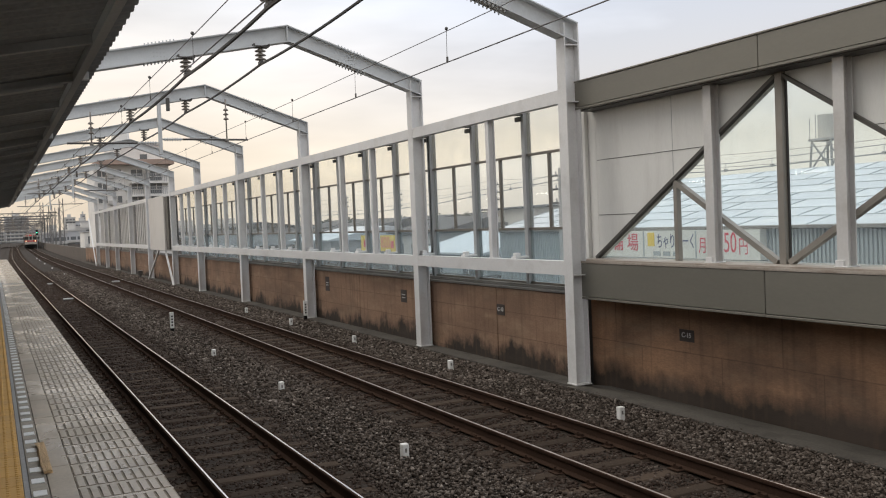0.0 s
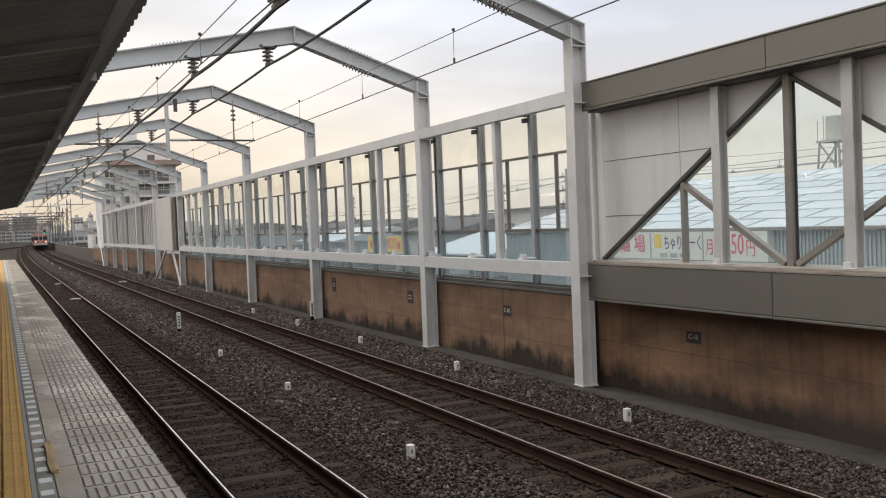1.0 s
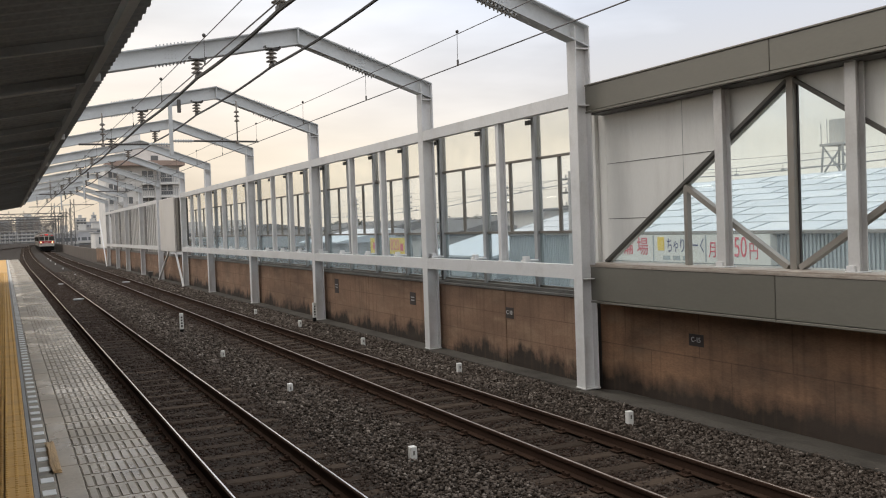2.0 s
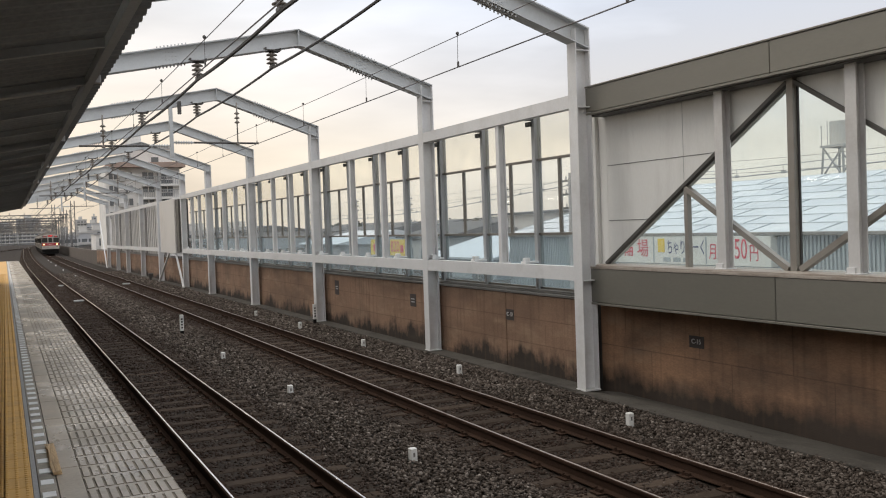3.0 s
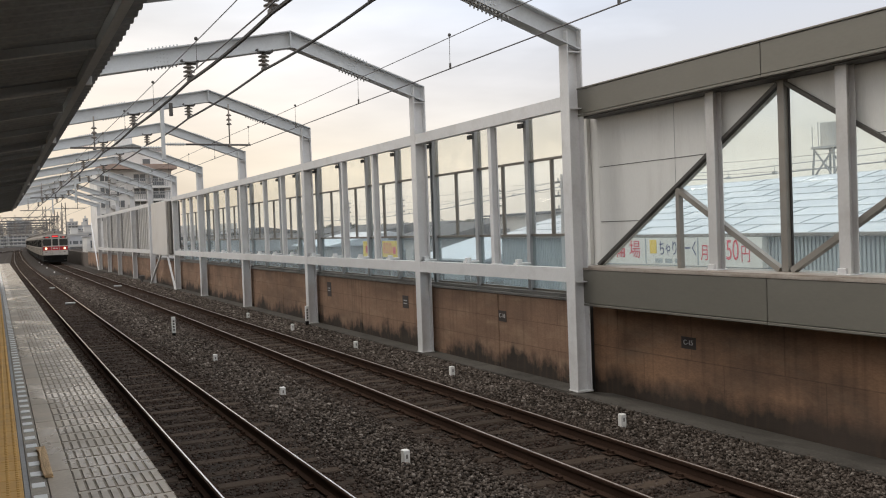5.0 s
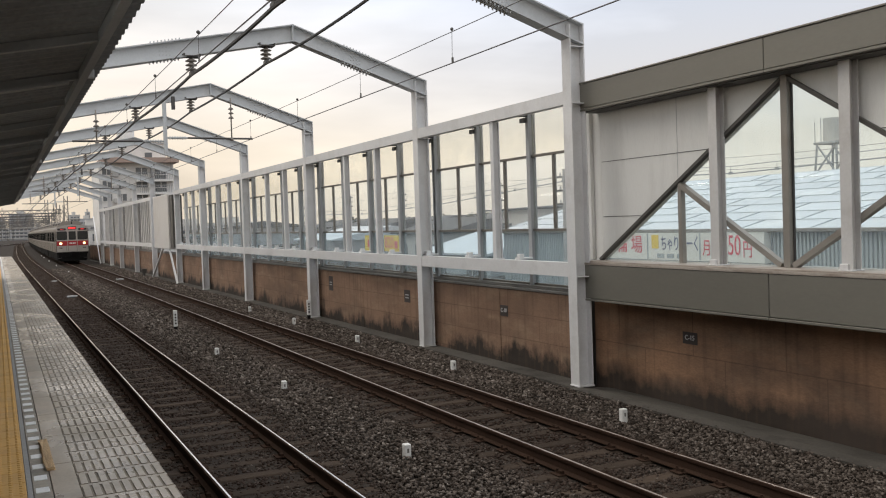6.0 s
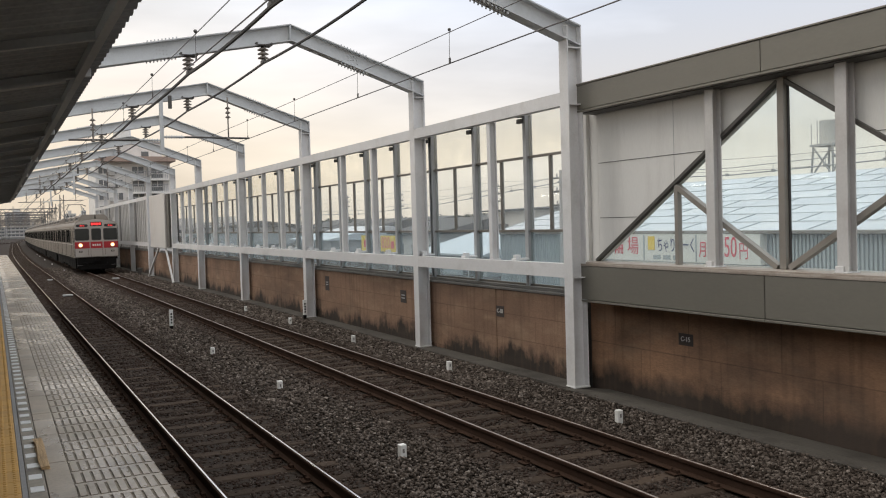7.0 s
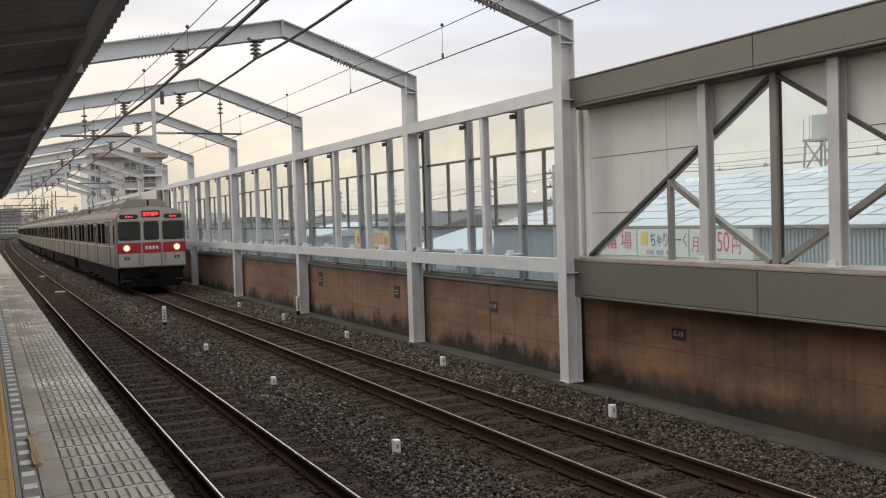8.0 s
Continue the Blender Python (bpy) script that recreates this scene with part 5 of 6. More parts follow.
        part("obstacle_guard", boxes((-1.1, 1.1, -0.02, 0.06, 0.18, 0.48), bevel=0.02), M_DARK, car, "dark grey guard")
        part("coupler", boxes((-0.15, 0.15, -0.45, 0.1, 0.70, 1.0), bevel=0.03), M_DARK, car, "black coupler")
        part("jumper_box", boxes((-1.0, -0.3, -0.03, 0.08, 0.56, 0.64), bevel=0.01), M_DARK, car)
        bm = bmesh.new()
        tube(bm, (0.05, 0.9, 3.42), (0.05, 0.9, 3.72), 0.05, 0.03, sides=8)
        part("horn", bm, M_DARK, car)
    return car


TRAIN = [build_car(True, True), build_car(False, False)]
for i in range(2, 9):
    TRAIN.append(copy_thing(TRAIN[1], pose(0, 0, 0)))


# ---------- surroundings beyond the screen ----------
M_BLUEROOF = surface("pale_blue_roof_sheet", (0.55, 0.60, 0.655), 0.5, var=0.10, scale=1.2, fine=14, bump=0.1, dirt=(0.72, 0.74, 0.75), dirt_amt=0.7, stretch=(1, 0.5, 1), spread=0.05)
M_CORR = surface("blue_grey_corrugated_wall", (0.33, 0.38, 0.41), 0.55, var=0.15, scale=2, fine=20, bump=0.08)
M_HOUSE = surface("pale_render", (0.52, 0.51, 0.49), 0.85, var=0.1, scale=1, fine=15, bump=0.05, dirt=(0.4, 0.38, 0.36), dirt_amt=0.4)
M_HOUSE2 = surface("grey_render", (0.42, 0.42, 0.425), 0.85, var=0.12, scale=1, fine=15, bump=0.05)
M_BROWN = surface("brown_trim", (0.40, 0.30, 0.25), 0.8, var=0.15, scale=2, fine=20, bump=0.05)
M_TILE = surface("dark_tile_roof", (0.075, 0.08, 0.085), 0.92, var=0.25, scale=3, fine=20, bump=0.15)
M_FARGLASS = surface("far_window_glass", (0.13, 0.14, 0.15), 0.2, var=0.2, scale=4, fine=20, bump=0.0)
M_BANNER_RED = surface("banner_red", (0.66, 0.06, 0.10), 0.7, var=0.05, scale=4, fine=30, bump=0.0)
M_BANNER_BLUE = surface("banner_blue", (0.02, 0.035, 0.15), 0.7, var=0.05, scale=4, fine=30, bump=0.0)
M_BANNER_YEL = surface("banner_yellow", (0.82, 0.60, 0.06), 0.7, var=0.05, scale=4, fine=30, bump=0.0)
M_LEAF = surface("dull_foliage", (0.05, 0.06, 0.045), 0.8, var=0.5, scale=6, fine=10, bump=0.2, spread=0.2)
M_BARK = surface("grey_bark", (0.10, 0.085, 0.07), 0.9, var=0.3, scale=8, fine=40, bump=0.3)

M_APT = surface("pale_apartment_render", (0.78, 0.765, 0.735), 0.85, var=0.10, scale=0.8, fine=12, bump=0.04, dirt=(0.48, 0.455, 0.43), dirt_amt=0.5)
shed = thing("bicycle_shed", "long shed with pale blue sheet roof and ribbed wall", "building")
part("wall", boxes((22.2, 34.0, -14, 39.5, -0.33, 2.0)), M_CORR, shed, "blue-grey wall")
bm = bmesh.new()
y = -14.0
while y < 39.4:
    quad_box(bm, 22.14, 22.2, y, y + 0.075, -0.3, 1.98)
    y += 0.15
tagged(part("wall_ribs", bm, M_CORR, shed), kind="stuff")
part("gutter", boxes((21.95, 22.12, -14.3, 39.8, 1.94, 2.06), bevel=0.02), M_COPING, shed, "dark gutter")
# overlapping roof sheets in courses
rnd = random.Random(11)
N_C = 8
for r in range(N_C):
    x0, x1 = 22.0 + r * 1.05, 22.0 + (r + 1) * 1.05 + 0.12
    z0, z1 = 2.06 + r * 0.265, 2.06 + (r + 1) * 0.265
    y = -14.3 + (r % 2) * 1.3
    while y < 39.4:
        e = min(y + 2.9, 39.8)
        bm = bmesh.new()
        vs = [bm.verts.new(p) for p in ((x0, y + 0.008, z0 + 0.004), (x0, e - 0.008, z0 + 0.004), (x1, e - 0.008, z1), (x1, y + 0.008, z1), (x0, y + 0.008, z0 - 0.016), (x0, e - 0.008, z0 - 0.016), (x1, e - 0.02, z1 - 0.03), (x1, y + 0.02, z1 - 0.03))]
        for f in ((0, 1, 2, 3), (7, 6, 5, 4), (0, 4, 5, 1), (1, 5, 6, 2), (2, 6, 7, 3), (3, 7, 4, 0)):
            bm.faces.new([vs[i] for i in f])
        rs = part("roof_sheet", bm, M_BLUEROOF, shed)
        bm = bmesh.new()
        beam(bm, (x0 + 0.01, e - 0.05, z0 + 0.012), (x1 - 0.14, e - 0.05, z1 - 0.02), 0.05, 0.03)
        part("seam", bm, M_CORR, rs)
        y += 2.9
part("gable", boxes((30.4, 34.0, -14, 39.5, 1.9, 4.16)), M_CORR, shed)

bn = thing("banner", "long white banner on the shed with red and blue characters", "banner")
part("cloth", boxes((21.862, 22.14, 22.2, 31.2, 0.95, 1.93)), surface("white_banner_cloth", (0.72, 0.74, 0.72), 0.8, var=0.05, scale=2, fine=20, bump=0.02), bn, "white cloth")
part("patch", boxes((21.845, 21.862, 27.42, 27.80, 1.36, 1.86)), M_BANNER_YEL, bn, "yellow emblem patch")
part("divider", boxes((21.85, 21.862, 28.02, 28.08, 0.98, 1.92)), M_CORR, bn)
part("divider", boxes((21.85, 21.862, 25.16, 25.22, 0.98, 1.92)), M_CORR, bn)
NARROW = Matrix.Diagonal((0.72, 1.0, 1.0, 1.0))
lettering("場", 0.72, M_BANNER_RED, facing(21.85, 28.70, 1.46), bn)
lettering("ちゃりぱーく", 0.58, M_BANNER_BLUE, facing(21.85, 26.24, 1.52) @ Matrix.Diagonal((0.605, 1.0, 1.0, 1.0)), bn)
lettering("輪", 0.72, M_BANNER_RED, facing(21.85, 29.62, 1.46), bn)
lettering("月", 0.60, M_BANNER_RED, facing(21.85, 24.84, 1.38) @ NARROW, bn)
lettering("50", 0.95, M_BANNER_RED, facing(21.85, 23.52, 1.48) @ Matrix.Diagonal((0.64, 1.0, 1.0, 1.0)), bn)
lettering("円", 0.62, M_BANNER_RED, facing(21.85, 22.92, 1.36) @ NARROW, bn)
for k in range(3):
    part("bar", boxes((21.852, 21.862, 26.0 + 0.55 * k, 26.4 + 0.55 * k, 1.02, 1.18)), M_CORR, bn, "grey worn bar")
part("bar", boxes((21.852, 21.862, 24.25, 24.35, 1.45, 1.85)), M_BANNER_RED, bn, "red stroke")

yb = thing("price_board", "yellow board with red figures beside the street", "sign")
part("board", boxes((22.0, 22.06, 52.3, 54.6, 0.85, 1.85)), M_BANNER_YEL, yb)
lettering("820", 0.95, M_BANNER_RED, facing(21.99, 53.75, 1.38), yb)
part("bar", boxes((21.985, 22.0, 52.45, 52.9, 1.05, 1.5)), M_BANNER_RED, yb, "red bar")
part("post", boxes((22.08, 22.2, 53.3, 53.5, -0.33, 1.8)), M_POST, yb)
yb = thing("price_board", "small yellow board with a red mark", "sign")
part("board", boxes((22.0, 22.06, 56.6, 58.0, 0.85, 1.85)), M_BANNER_YEL, yb)
part("bar", boxes((21.985, 22.0, 57.0, 57.5, 1.1, 1.55)), M_BANNER_RED, yb, "red bar")
part("post", boxes((22.08, 22.2, 57.2, 57.4, -0.33, 1.8)), M_POST, yb)


def house(x, y, w, l, h, roof_h, wall_m, roof_m, label, rows=1):
    """A gabled house: ridge along y, windows in rows on the side facing the tracks."""
    hs = thing("house", label, "house", group="houses", at=(x, y, 0))
    part("wall", boxes((-w / 2, w / 2, -l / 2, l / 2, -0.33, h)), wall_m, hs)
    bm = bmesh.new()
    extrude_profile(bm, [(-w / 2 - 0.4, h), (w / 2 + 0.4, h), (w / 2 + 0.4, h + 0.1), (0, h + roof_h), (-w / 2 - 0.4, h + 0.1)], (0, 0, 0), (1, 0, 0), (0, 0, 1), [(0, -l / 2 - 0.4, 0), (0, l / 2 + 0.4, 0)])
    part("roof", bm, roof_m, hs)
    for r in range(rows):
        z = h - 1.9 - 2.7 * r
        n = max(1, int(l / 3))
        for k in range(n):
            yy = -l / 2 + (k + 0.5) * l / n
            wd = part("window", boxes((-w / 2 - 0.03, -w / 2 - 0.005, yy - 0.7, yy + 0.7, z, z + 1.1)), M_FARGLASS, hs, "dark window")
            part("frame", boxes((-w / 2 - 0.05, -w / 2 - 0.031, yy - 0.03, yy + 0.03, z, z + 1.1), (-w / 2 - 0.05, -w / 2 - 0.031, yy - 0.78, yy + 0.78, z - 0.08, z)), M_HOUSE, wd)


house(27.0, 46.5, 8, 8.0, 0.75, 1.25, M_CORR, M_BLUEROOF, "low shed with a pale sheet roof")
house(35.0, 48.5, 11, 11.0, 3.15, 0.32, M_HOUSE, M_TILE, "pale house with a nearly flat dark roof", 1)
house(34.0, 66.0, 9, 9.0, 1.7, 1.2, M_HOUSE, M_TILE, "pale house with a dark tiled roof")
house(30.0, 78.0, 10, 10.0, 1.3, 1.1, M_HOUSE2, M_BLUEROOF, "grey house with a pale sheet roof")
house(38.0, 92.0, 11, 13.0, 1.9, 1.2, M_HOUSE, M_TILE, "pale house with a dark tiled roof")
house(56.0, 100.0, 12, 12.0, 2.2, 1.3, M_HOUSE, M_TILE, "pale house with a dark tiled roof")
house(70.0, 95.0, 14, 14.0, 2.3, 1.3, M_HOUSE2, M_TILE, "grey house with a dark tiled roof")
house(90.0, 90.0, 14, 18.0, 2.1, 1.1, M_HOUSE, M_TILE, "pale house with a dark tiled roof")
house(48.0, 130.0, 12, 14.0, 2.2, 1.1, M_HOUSE, M_TILE, "pale house with a dark tiled roof", 2)
house(40.0, 160.0, 14, 18.0, 2.5, 1.1, M_HOUSE2, M_TILE, "grey house with a dark tiled roof", 2)
house(66.0, 140.0, 14, 18.0, 2.4, 1.1, M_HOUSE, M_TILE, "pale house with a dark tiled roof", 2)


def tower_block(x, y, w, d, h, label, wall_m=M_HOUSE2, storey=2.9):
    t = thing("apartment_block", label, "building", group="distant blocks", at=(x, y, 0))
    part("wall", boxes((-w / 2, w / 2, -d / 2, d / 2, -0.33, h)), wall_m, t)
    part("parapet", boxes((-w / 2 - 0.2, w / 2 + 0.2, -d / 2 - 0.2, d / 2 + 0.2, h, h + 0.5)), M_HOUSE, t)
    k = 0
    z = 1.2
    while z < h - 1.2:
        part("window_strip", boxes((-w / 2 + 0.4, w / 2 - 0.4, -d / 2 - 0.04, -d / 2 - 0.01, z, z + storey * 0.42)), M_FARGLASS, t, "dark window strip")
        bm = bmesh.new()
        xx = -w / 2 + 0.4
        while xx < w / 2:
            quad_box(bm, xx, xx + 0.5, -d / 2 - 0.10, -d / 2 - 0.045, z - 0.1, z + storey * 0.46)
            xx += 2.2
        tagged(part("facade_grid", bm, wall_m, t), kind="stuff")
        part("balcony", boxes((-w / 2, w / 2, -d / 2 - 0.9, -d / 2 - 0.11, z - storey * 0.36, z - 0.1)), M_HOUSE, t, "pale balcony front")
        z += storey
    part("stair_head", boxes((-w / 6, w / 8, -d / 4, d / 4, h + 0.5, h + 2.6)), M_HOUSE, t)
    return t


# distance haze is mixed into this pale blue-grey colour
M_HAZE = surface("haze_tinted_grey_render", (0.47, 0.48, 0.50), 0.9, var=0.12, scale=0.4, fine=5, bump=0.0)
BLOCKS = (
    (-6.0, 640, 37.0, 12, 6.6, M_HOUSE, "pale block with long balconies"), (-4.0, 600, 18, 14, 12.6, M_HAZE, "distant grey apartment block"), (13.5, 600, 13, 14, 14.4, M_HAZE, "distant grey apartment block"),
    (24.0, 640, 9.0, 10, 7.0, M_HOUSE2, "grey block with window rows"), (49.3, 700, 7.0, 12, 14.9, M_HOUSE, "distant pale apartment block"), (66.6, 800, 3.2, 8, 19.0, M_HAZE, "distant narrow tower block"),
    (57.5, 700, 11.0, 12, 12.2, M_HAZE, "distant grey apartment block"), (16.5, 300, 7.0, 9, 3.4, M_HOUSE2, "low grey trackside building"), (25.0, 345, 8.0, 9, 4.2, M_HAZE, "low grey building beyond the line"), (36.0, 420, 12.0, 9, 5.4, M_HAZE, "low grey building beyond the line"),
    (60, 330, 22, 12, 3.6, M_HOUSE2, "low grey block with pale balconies"), (86, 380, 24, 12, 4.4, M_HOUSE2, "low grey block with pale balconies"))
for x, y, w, d, h, m, lab in BLOCKS:
    tower_block(x, y, w, d, h, lab, m, 2.0 if y > 500 else 2.6)
hut = thing("trackside_building", "small pale trackside building with a dark window band", "building", at=(13.9, 152, 0))
part("wall", boxes((-1.5, 1.6, -4, 4, -0.33, 3.0)), M_APT, hut)
part("roof_edge", boxes((-1.65, 1.75, -4.15, 4.15, 3.003, 3.2), bevel=0.02), M_HOUSE2, hut, "grey roof edge")
wd = part("window", boxes((-1.0, 1.2, -4.03, -4.005, 1.35, 2.45)), M_FARGLASS, hut, "dark window")
part("frame", boxes((-0.32, -0.26, -4.06, -4.031, 1.35, 2.45), (0.42, 0.48, -4.06, -4.031, 1.35, 2.45), (-1.1, 1.3, -4.09, -4.032, 1.25, 1.35)), M_APT, wd)

# white apartment house behind the gantries
ap = thing("apartment_house", "pale stepped apartment house with roof tank and brown ledge", "building", at=(16.2, 122, 0))
part("wall", boxes((-4.49, 4.5, 0.3, 10, -0.33, 11.16)), M_APT, ap)
part("side_wing", boxes((4.51, 4.92, 2.2, 10, -0.33, 9.32)), M_APT, ap)
part("upper_storey", boxes((-2.25, 3.73, 1.2, 9, 11.52, 13.64)), M_APT, ap)
part("roof_edge", boxes((-2.39, 3.87, 1.0, 9.2, 13.643, 13.84)), M_HOUSE2, ap)
part("ledge", boxes((-4.56, 4.99, -1.2, 10.2, 11.16, 11.46), (-4.56, 4.99, -1.2, -1.05, 11.46, 11.78)), M_BROWN, ap, "brown roof ledge")
part("roof_tank", boxes((-1.72, 0.23, 2.5, 5, 13.84, 15.73), bevel=0.25), M_APT, ap, "pale roof tank")
part("window", boxes((1.18, 2.07, 1.16, 1.19, 11.72, 12.57)), M_FARGLASS, ap, "dark window")
for z in (9.74, 8.11, 6.48, 4.85):
    for x0, x1 in ((-4.1, -3.05), (-2.39, -1.32), (-0.11, 1.25), (2.21, 3.59)):
        w = part("window", boxes((x0, x1, 0.26, 0.29, z - (0.55 if x0 > 2 else 0.0), z + 0.85)), M_FARGLASS, ap, "dark window")
        xm = (x0 + x1) / 2
        part("frame", boxes((xm - 0.04, xm + 0.04, 0.22, 0.258, z, z + 0.85), (x0 - 0.06, x1 + 0.06, 0.2, 0.255, z - 0.09, z)), M_APT, w)
    bl = part("balcony", boxes((-0.24, 4.57, -1.0, 0.295, z - 0.95, z - 0.72), bevel=0.02), M_APT, ap, "pale balcony slab")
    bm = boxes((-0.24, 4.57, -0.98, -0.93, z + 0.18, z + 0.25))
    x = -0.24
    while x < 4.57:
        quad_box(bm, x, x + 0.05, -0.97, -0.94, z - 0.72, z + 0.18)
        x += 0.22
    tagged(part("railing", bm, M_POST, bl, "thin grey railing"), kind="stuff")
    part("balcony_divider", boxes((1.66, 1.73, -0.92, 0.29, z - 0.72, z + 1.1)), M_HOUSE2, ap)
    for x in (-2.92, -0.92):
        part("cooling_unit", boxes((x, x + 0.7, -0.12, 0.27, z - 0.25, z + 0.3), bevel=0.04), M_HOUSE, ap, "pale box on the wall")

# water tank tower
wt = thing("water_tower", "pale water tank on a lattice steel stand", "water tower", at=(45, 39.9, 0))
bm = bmesh.new()
tube(bm, (0, 0, 6.55), (0, 0, 7.95), 0.62, sides=20)
part("tank", bm, M_HOUSE, wt, "pale cylindrical tank")
for sx in (-1, 1):
    for sy in (-1, 1):
        bm = bmesh.new()
        beam(bm, (sx * 0.95, sy * 1.1, -0.33), (sx * 0.65, sy * 0.7, 6.5), 0.12, 0.12)
        part("leg", bm, M_POST, wt)
for sx in (-1, 1):
    for a, b in ((1, -1), (-1, 1)):
        bm = bmesh.new()
        beam(bm, (sx * 0.74, a * 0.82, 4.6), (sx * 0.66, b * 0.72, 6.4), 0.08, 0.08)
        part("brace", bm, M_POST, wt)
part("platform_frame", boxes((-0.8, 0.8, -0.85, 0.85, 6.42, 6.55)), M_POST, wt)
bm = bmesh.new()
for yy in (0.35, 0.8):
    tube(bm, (-0.7, yy, 6.5), (-0.7, yy, 7.75 + 0.25 * (yy < 0.5)), 0.025, sides=5)
part("pipes", bm, M_POST, wt)


def utility_pole(x, y, h):
    p = thing("utility_pole", "grey concrete utility pole with cross-arms", "utility pole", group="utility poles", at=(x, y, 0))
    bm = bmesh.new()
    tube(bm, (0, 0, -0.33), (0, 0, h), 0.17, 0.10, sides=10)
    part("pole", bm, M_HOUSE2, p)
    for k in range(3):
        z = h - 0.3 - 0.55 * k
        part("cross_arm", boxes((-0.04, 0.04, -0.8, 0.8, z - 0.04, z + 0.04)), M_DARKSTEEL, p)
        for yy in (-0.7, -0.35, 0.35, 0.7):
            bm = bmesh.new()
            tube(bm, (0, yy, z + 0.04), (0, yy, z + 0.18), 0.045, 0.03, sides=6)
            part("insulator", bm, M_HOUSE, p)
    if h > 4.6:
        bm = bmesh.new()
        tube(bm, (-0.3, 0, h - 2.4), (-0.3, 0, h - 1.8), 0.2, sides=10)
        part("transformer", bm, M_HOUSE2, p)


POLES = [(31, -2, 5.2), (30.5, 18, 5.1), (30, 40, 5.3), (34, 61, 5.4), (36, 84, 5.6), (40, 110, 6.2), (46, 140, 6.5)]
for x, y, h in POLES:
    utility_pole(x, y, h)
for k, dz in ((0, 0.1), (1, -0.45)):
    bm = bmesh.new()
    for (x0, y0, h0), (x1, y1, h1) in zip(POLES, POLES[1:]):
        pts = []
        for i in range(9):
            u = i / 8
            pts.append((x0 + (x1 - x0) * u, y0 + (y1 - y0) * u, h0 + (h1 - h0) * u + dz - 1.2 * u * (1 - u)))
        wire(bm, pts, 0.010, 4)
    tagged(part("street_cable", bm, M_CABLE), "dark street cable strung between utility poles", "cable", group="street cables")


utility_pole(20.62, 31.6, 4.55)
utility_pole(20.62, -6.0, 4.9)
utility_pole(20.62, 66.0, 4.2)
HUNG = [(66.0, 3.6), (54.0, 3.45), (43.0, 3.72), (31.6, 4.28), (22.0, 4.02), (10.0, 4.2), (-6.0, 4.65)]
for dz, r in ((0.0, 0.012), (-0.22, 0.02)):
    bm = bmesh.new()
    wire(bm, [(20.55, y, z + dz) for y, z in HUNG], r, 5)
    if dz:
        y = 64.0
        while y > -5:
            z = next(z0 + (z1 - z0) * (y - y0) / (y1 - y0) for (y0, z0), (y1, z1) in zip(HUNG, HUNG[1:]) if y1 <= y <= y0)
            tube(bm, (20.55, y, z - 0.005), (20.55, y, z + dz), 0.008, sides=4)
            quad_box(bm, 20.51, 20.59, y - 0.05, y + 0.05, z + dz - 0.03, z + dz + 0.05)
            y -= 1.9
    tagged(part("hung_cable", bm, M_POST), "grey telephone cable hung from a carrier wire", "cable", group="telephone cables")


def tree(x, y, h, seed):
    t = thing("tree", "dull dark green tree beyond the houses", "tree", group="trees", at=(x, y, 0))
    rnd = random.Random(seed)
    bm = bmesh.new()
    tube(bm, (0, 0, -0.33), (0.1, 0, h * 0.55), 0.28, 0.14, sides=7)
    for k in range(5):
        a = k * 1.3 + rnd.random()
        tube(bm, (0.05, 0, h * (0.3 + 0.05 * k)), (math.cos(a) * h * 0.25, math.sin(a) * h * 0.25, h * (0.55 + 0.06 * k)), 0.10, 0.04, sides=5)
    part("trunk", bm, M_BARK, t)
    verts, faces = [], []
    for k in range(420):
        d = Vector((rnd.gauss(0, 1), rnd.gauss(0, 1), rnd.gauss(0, 0.8))).normalized() * rnd.uniform(0.45, 1.0) ** 0.5
        lump = 1 + 0.35 * noise.noise(d * 2.2 + Vector((seed, 0, 0)))
        c = Vector((d.x * h * 0.36 * lump, d.y * h * 0.36 * lump, h * 0.66 + d.z * h * 0.33 * lump))
        s = rnd.uniform(0.25, 0.55) * h / 6
        n0 = len(verts)
        for _ in range(4):
            verts.append(c + Vector((rnd.uniform(-s, s), rnd.uniform(-s, s), rnd.uniform(-s, s) * 0.7)))
        faces += [(n0, n0 + 1, n0 + 2), (n0, n0 + 2, n0 + 3), (n0, n0 + 1, n0 + 3), (n0 + 1, n0 + 2, n0 + 3)]
    me = bpy.data.meshes.new("crown")
    me.from_pydata([tuple(v) for v in verts], [], faces)
    me.materials.append(M_LEAF)
    tagged(part("crown", me, M_LEAF, t), kind="stuff")


rnd = random.Random(21)
for i in range(44):                       # a low belt of trees along the skyline
    a = radians(19 + 1.05 * i + rnd.uniform(-0.4, 0.4))
    d = rnd.uniform(105, 175)
    tree(d * math.sin(a), d * math.cos(a), rnd.uniform(2.9, 3.5) + (d - 105) * 0.006, i + 3)



# small stakes and a relay box beside the far track
for x, y in ((4.55, 72.0), (4.6, 88.0), (4.75, 104.0), (4.95, 120.0), (5.1, 131.0)):
    st = thing("stake", "short white stake between the tracks", "stake", group="white stakes", at=(x, y, 0))
    part("stake_body", boxes((-0.05, 0.05, -0.04, 0.04, -0.33, -0.06), bevel=0.01), M_WHITE, st)
rb = thing("relay_box", "small grey trackside relay box on a post", "relay box", at=(8.2, 60.5, 0))
part("post", boxes((-0.05, 0.05, -0.05, 0.05, -0.33, 0.0)), M_DARKSTEEL, rb)
part("cabinet", boxes((-0.14, 0.14, -0.12, 0.12, 0.0, 0.26), bevel=0.02), M_DARKSTEEL, rb, "dark grey cabinet")
part("lid", boxes((-0.155, 0.155, -0.135, 0.135, 0.26, 0.285), bevel=0.01), M_COPING, rb)

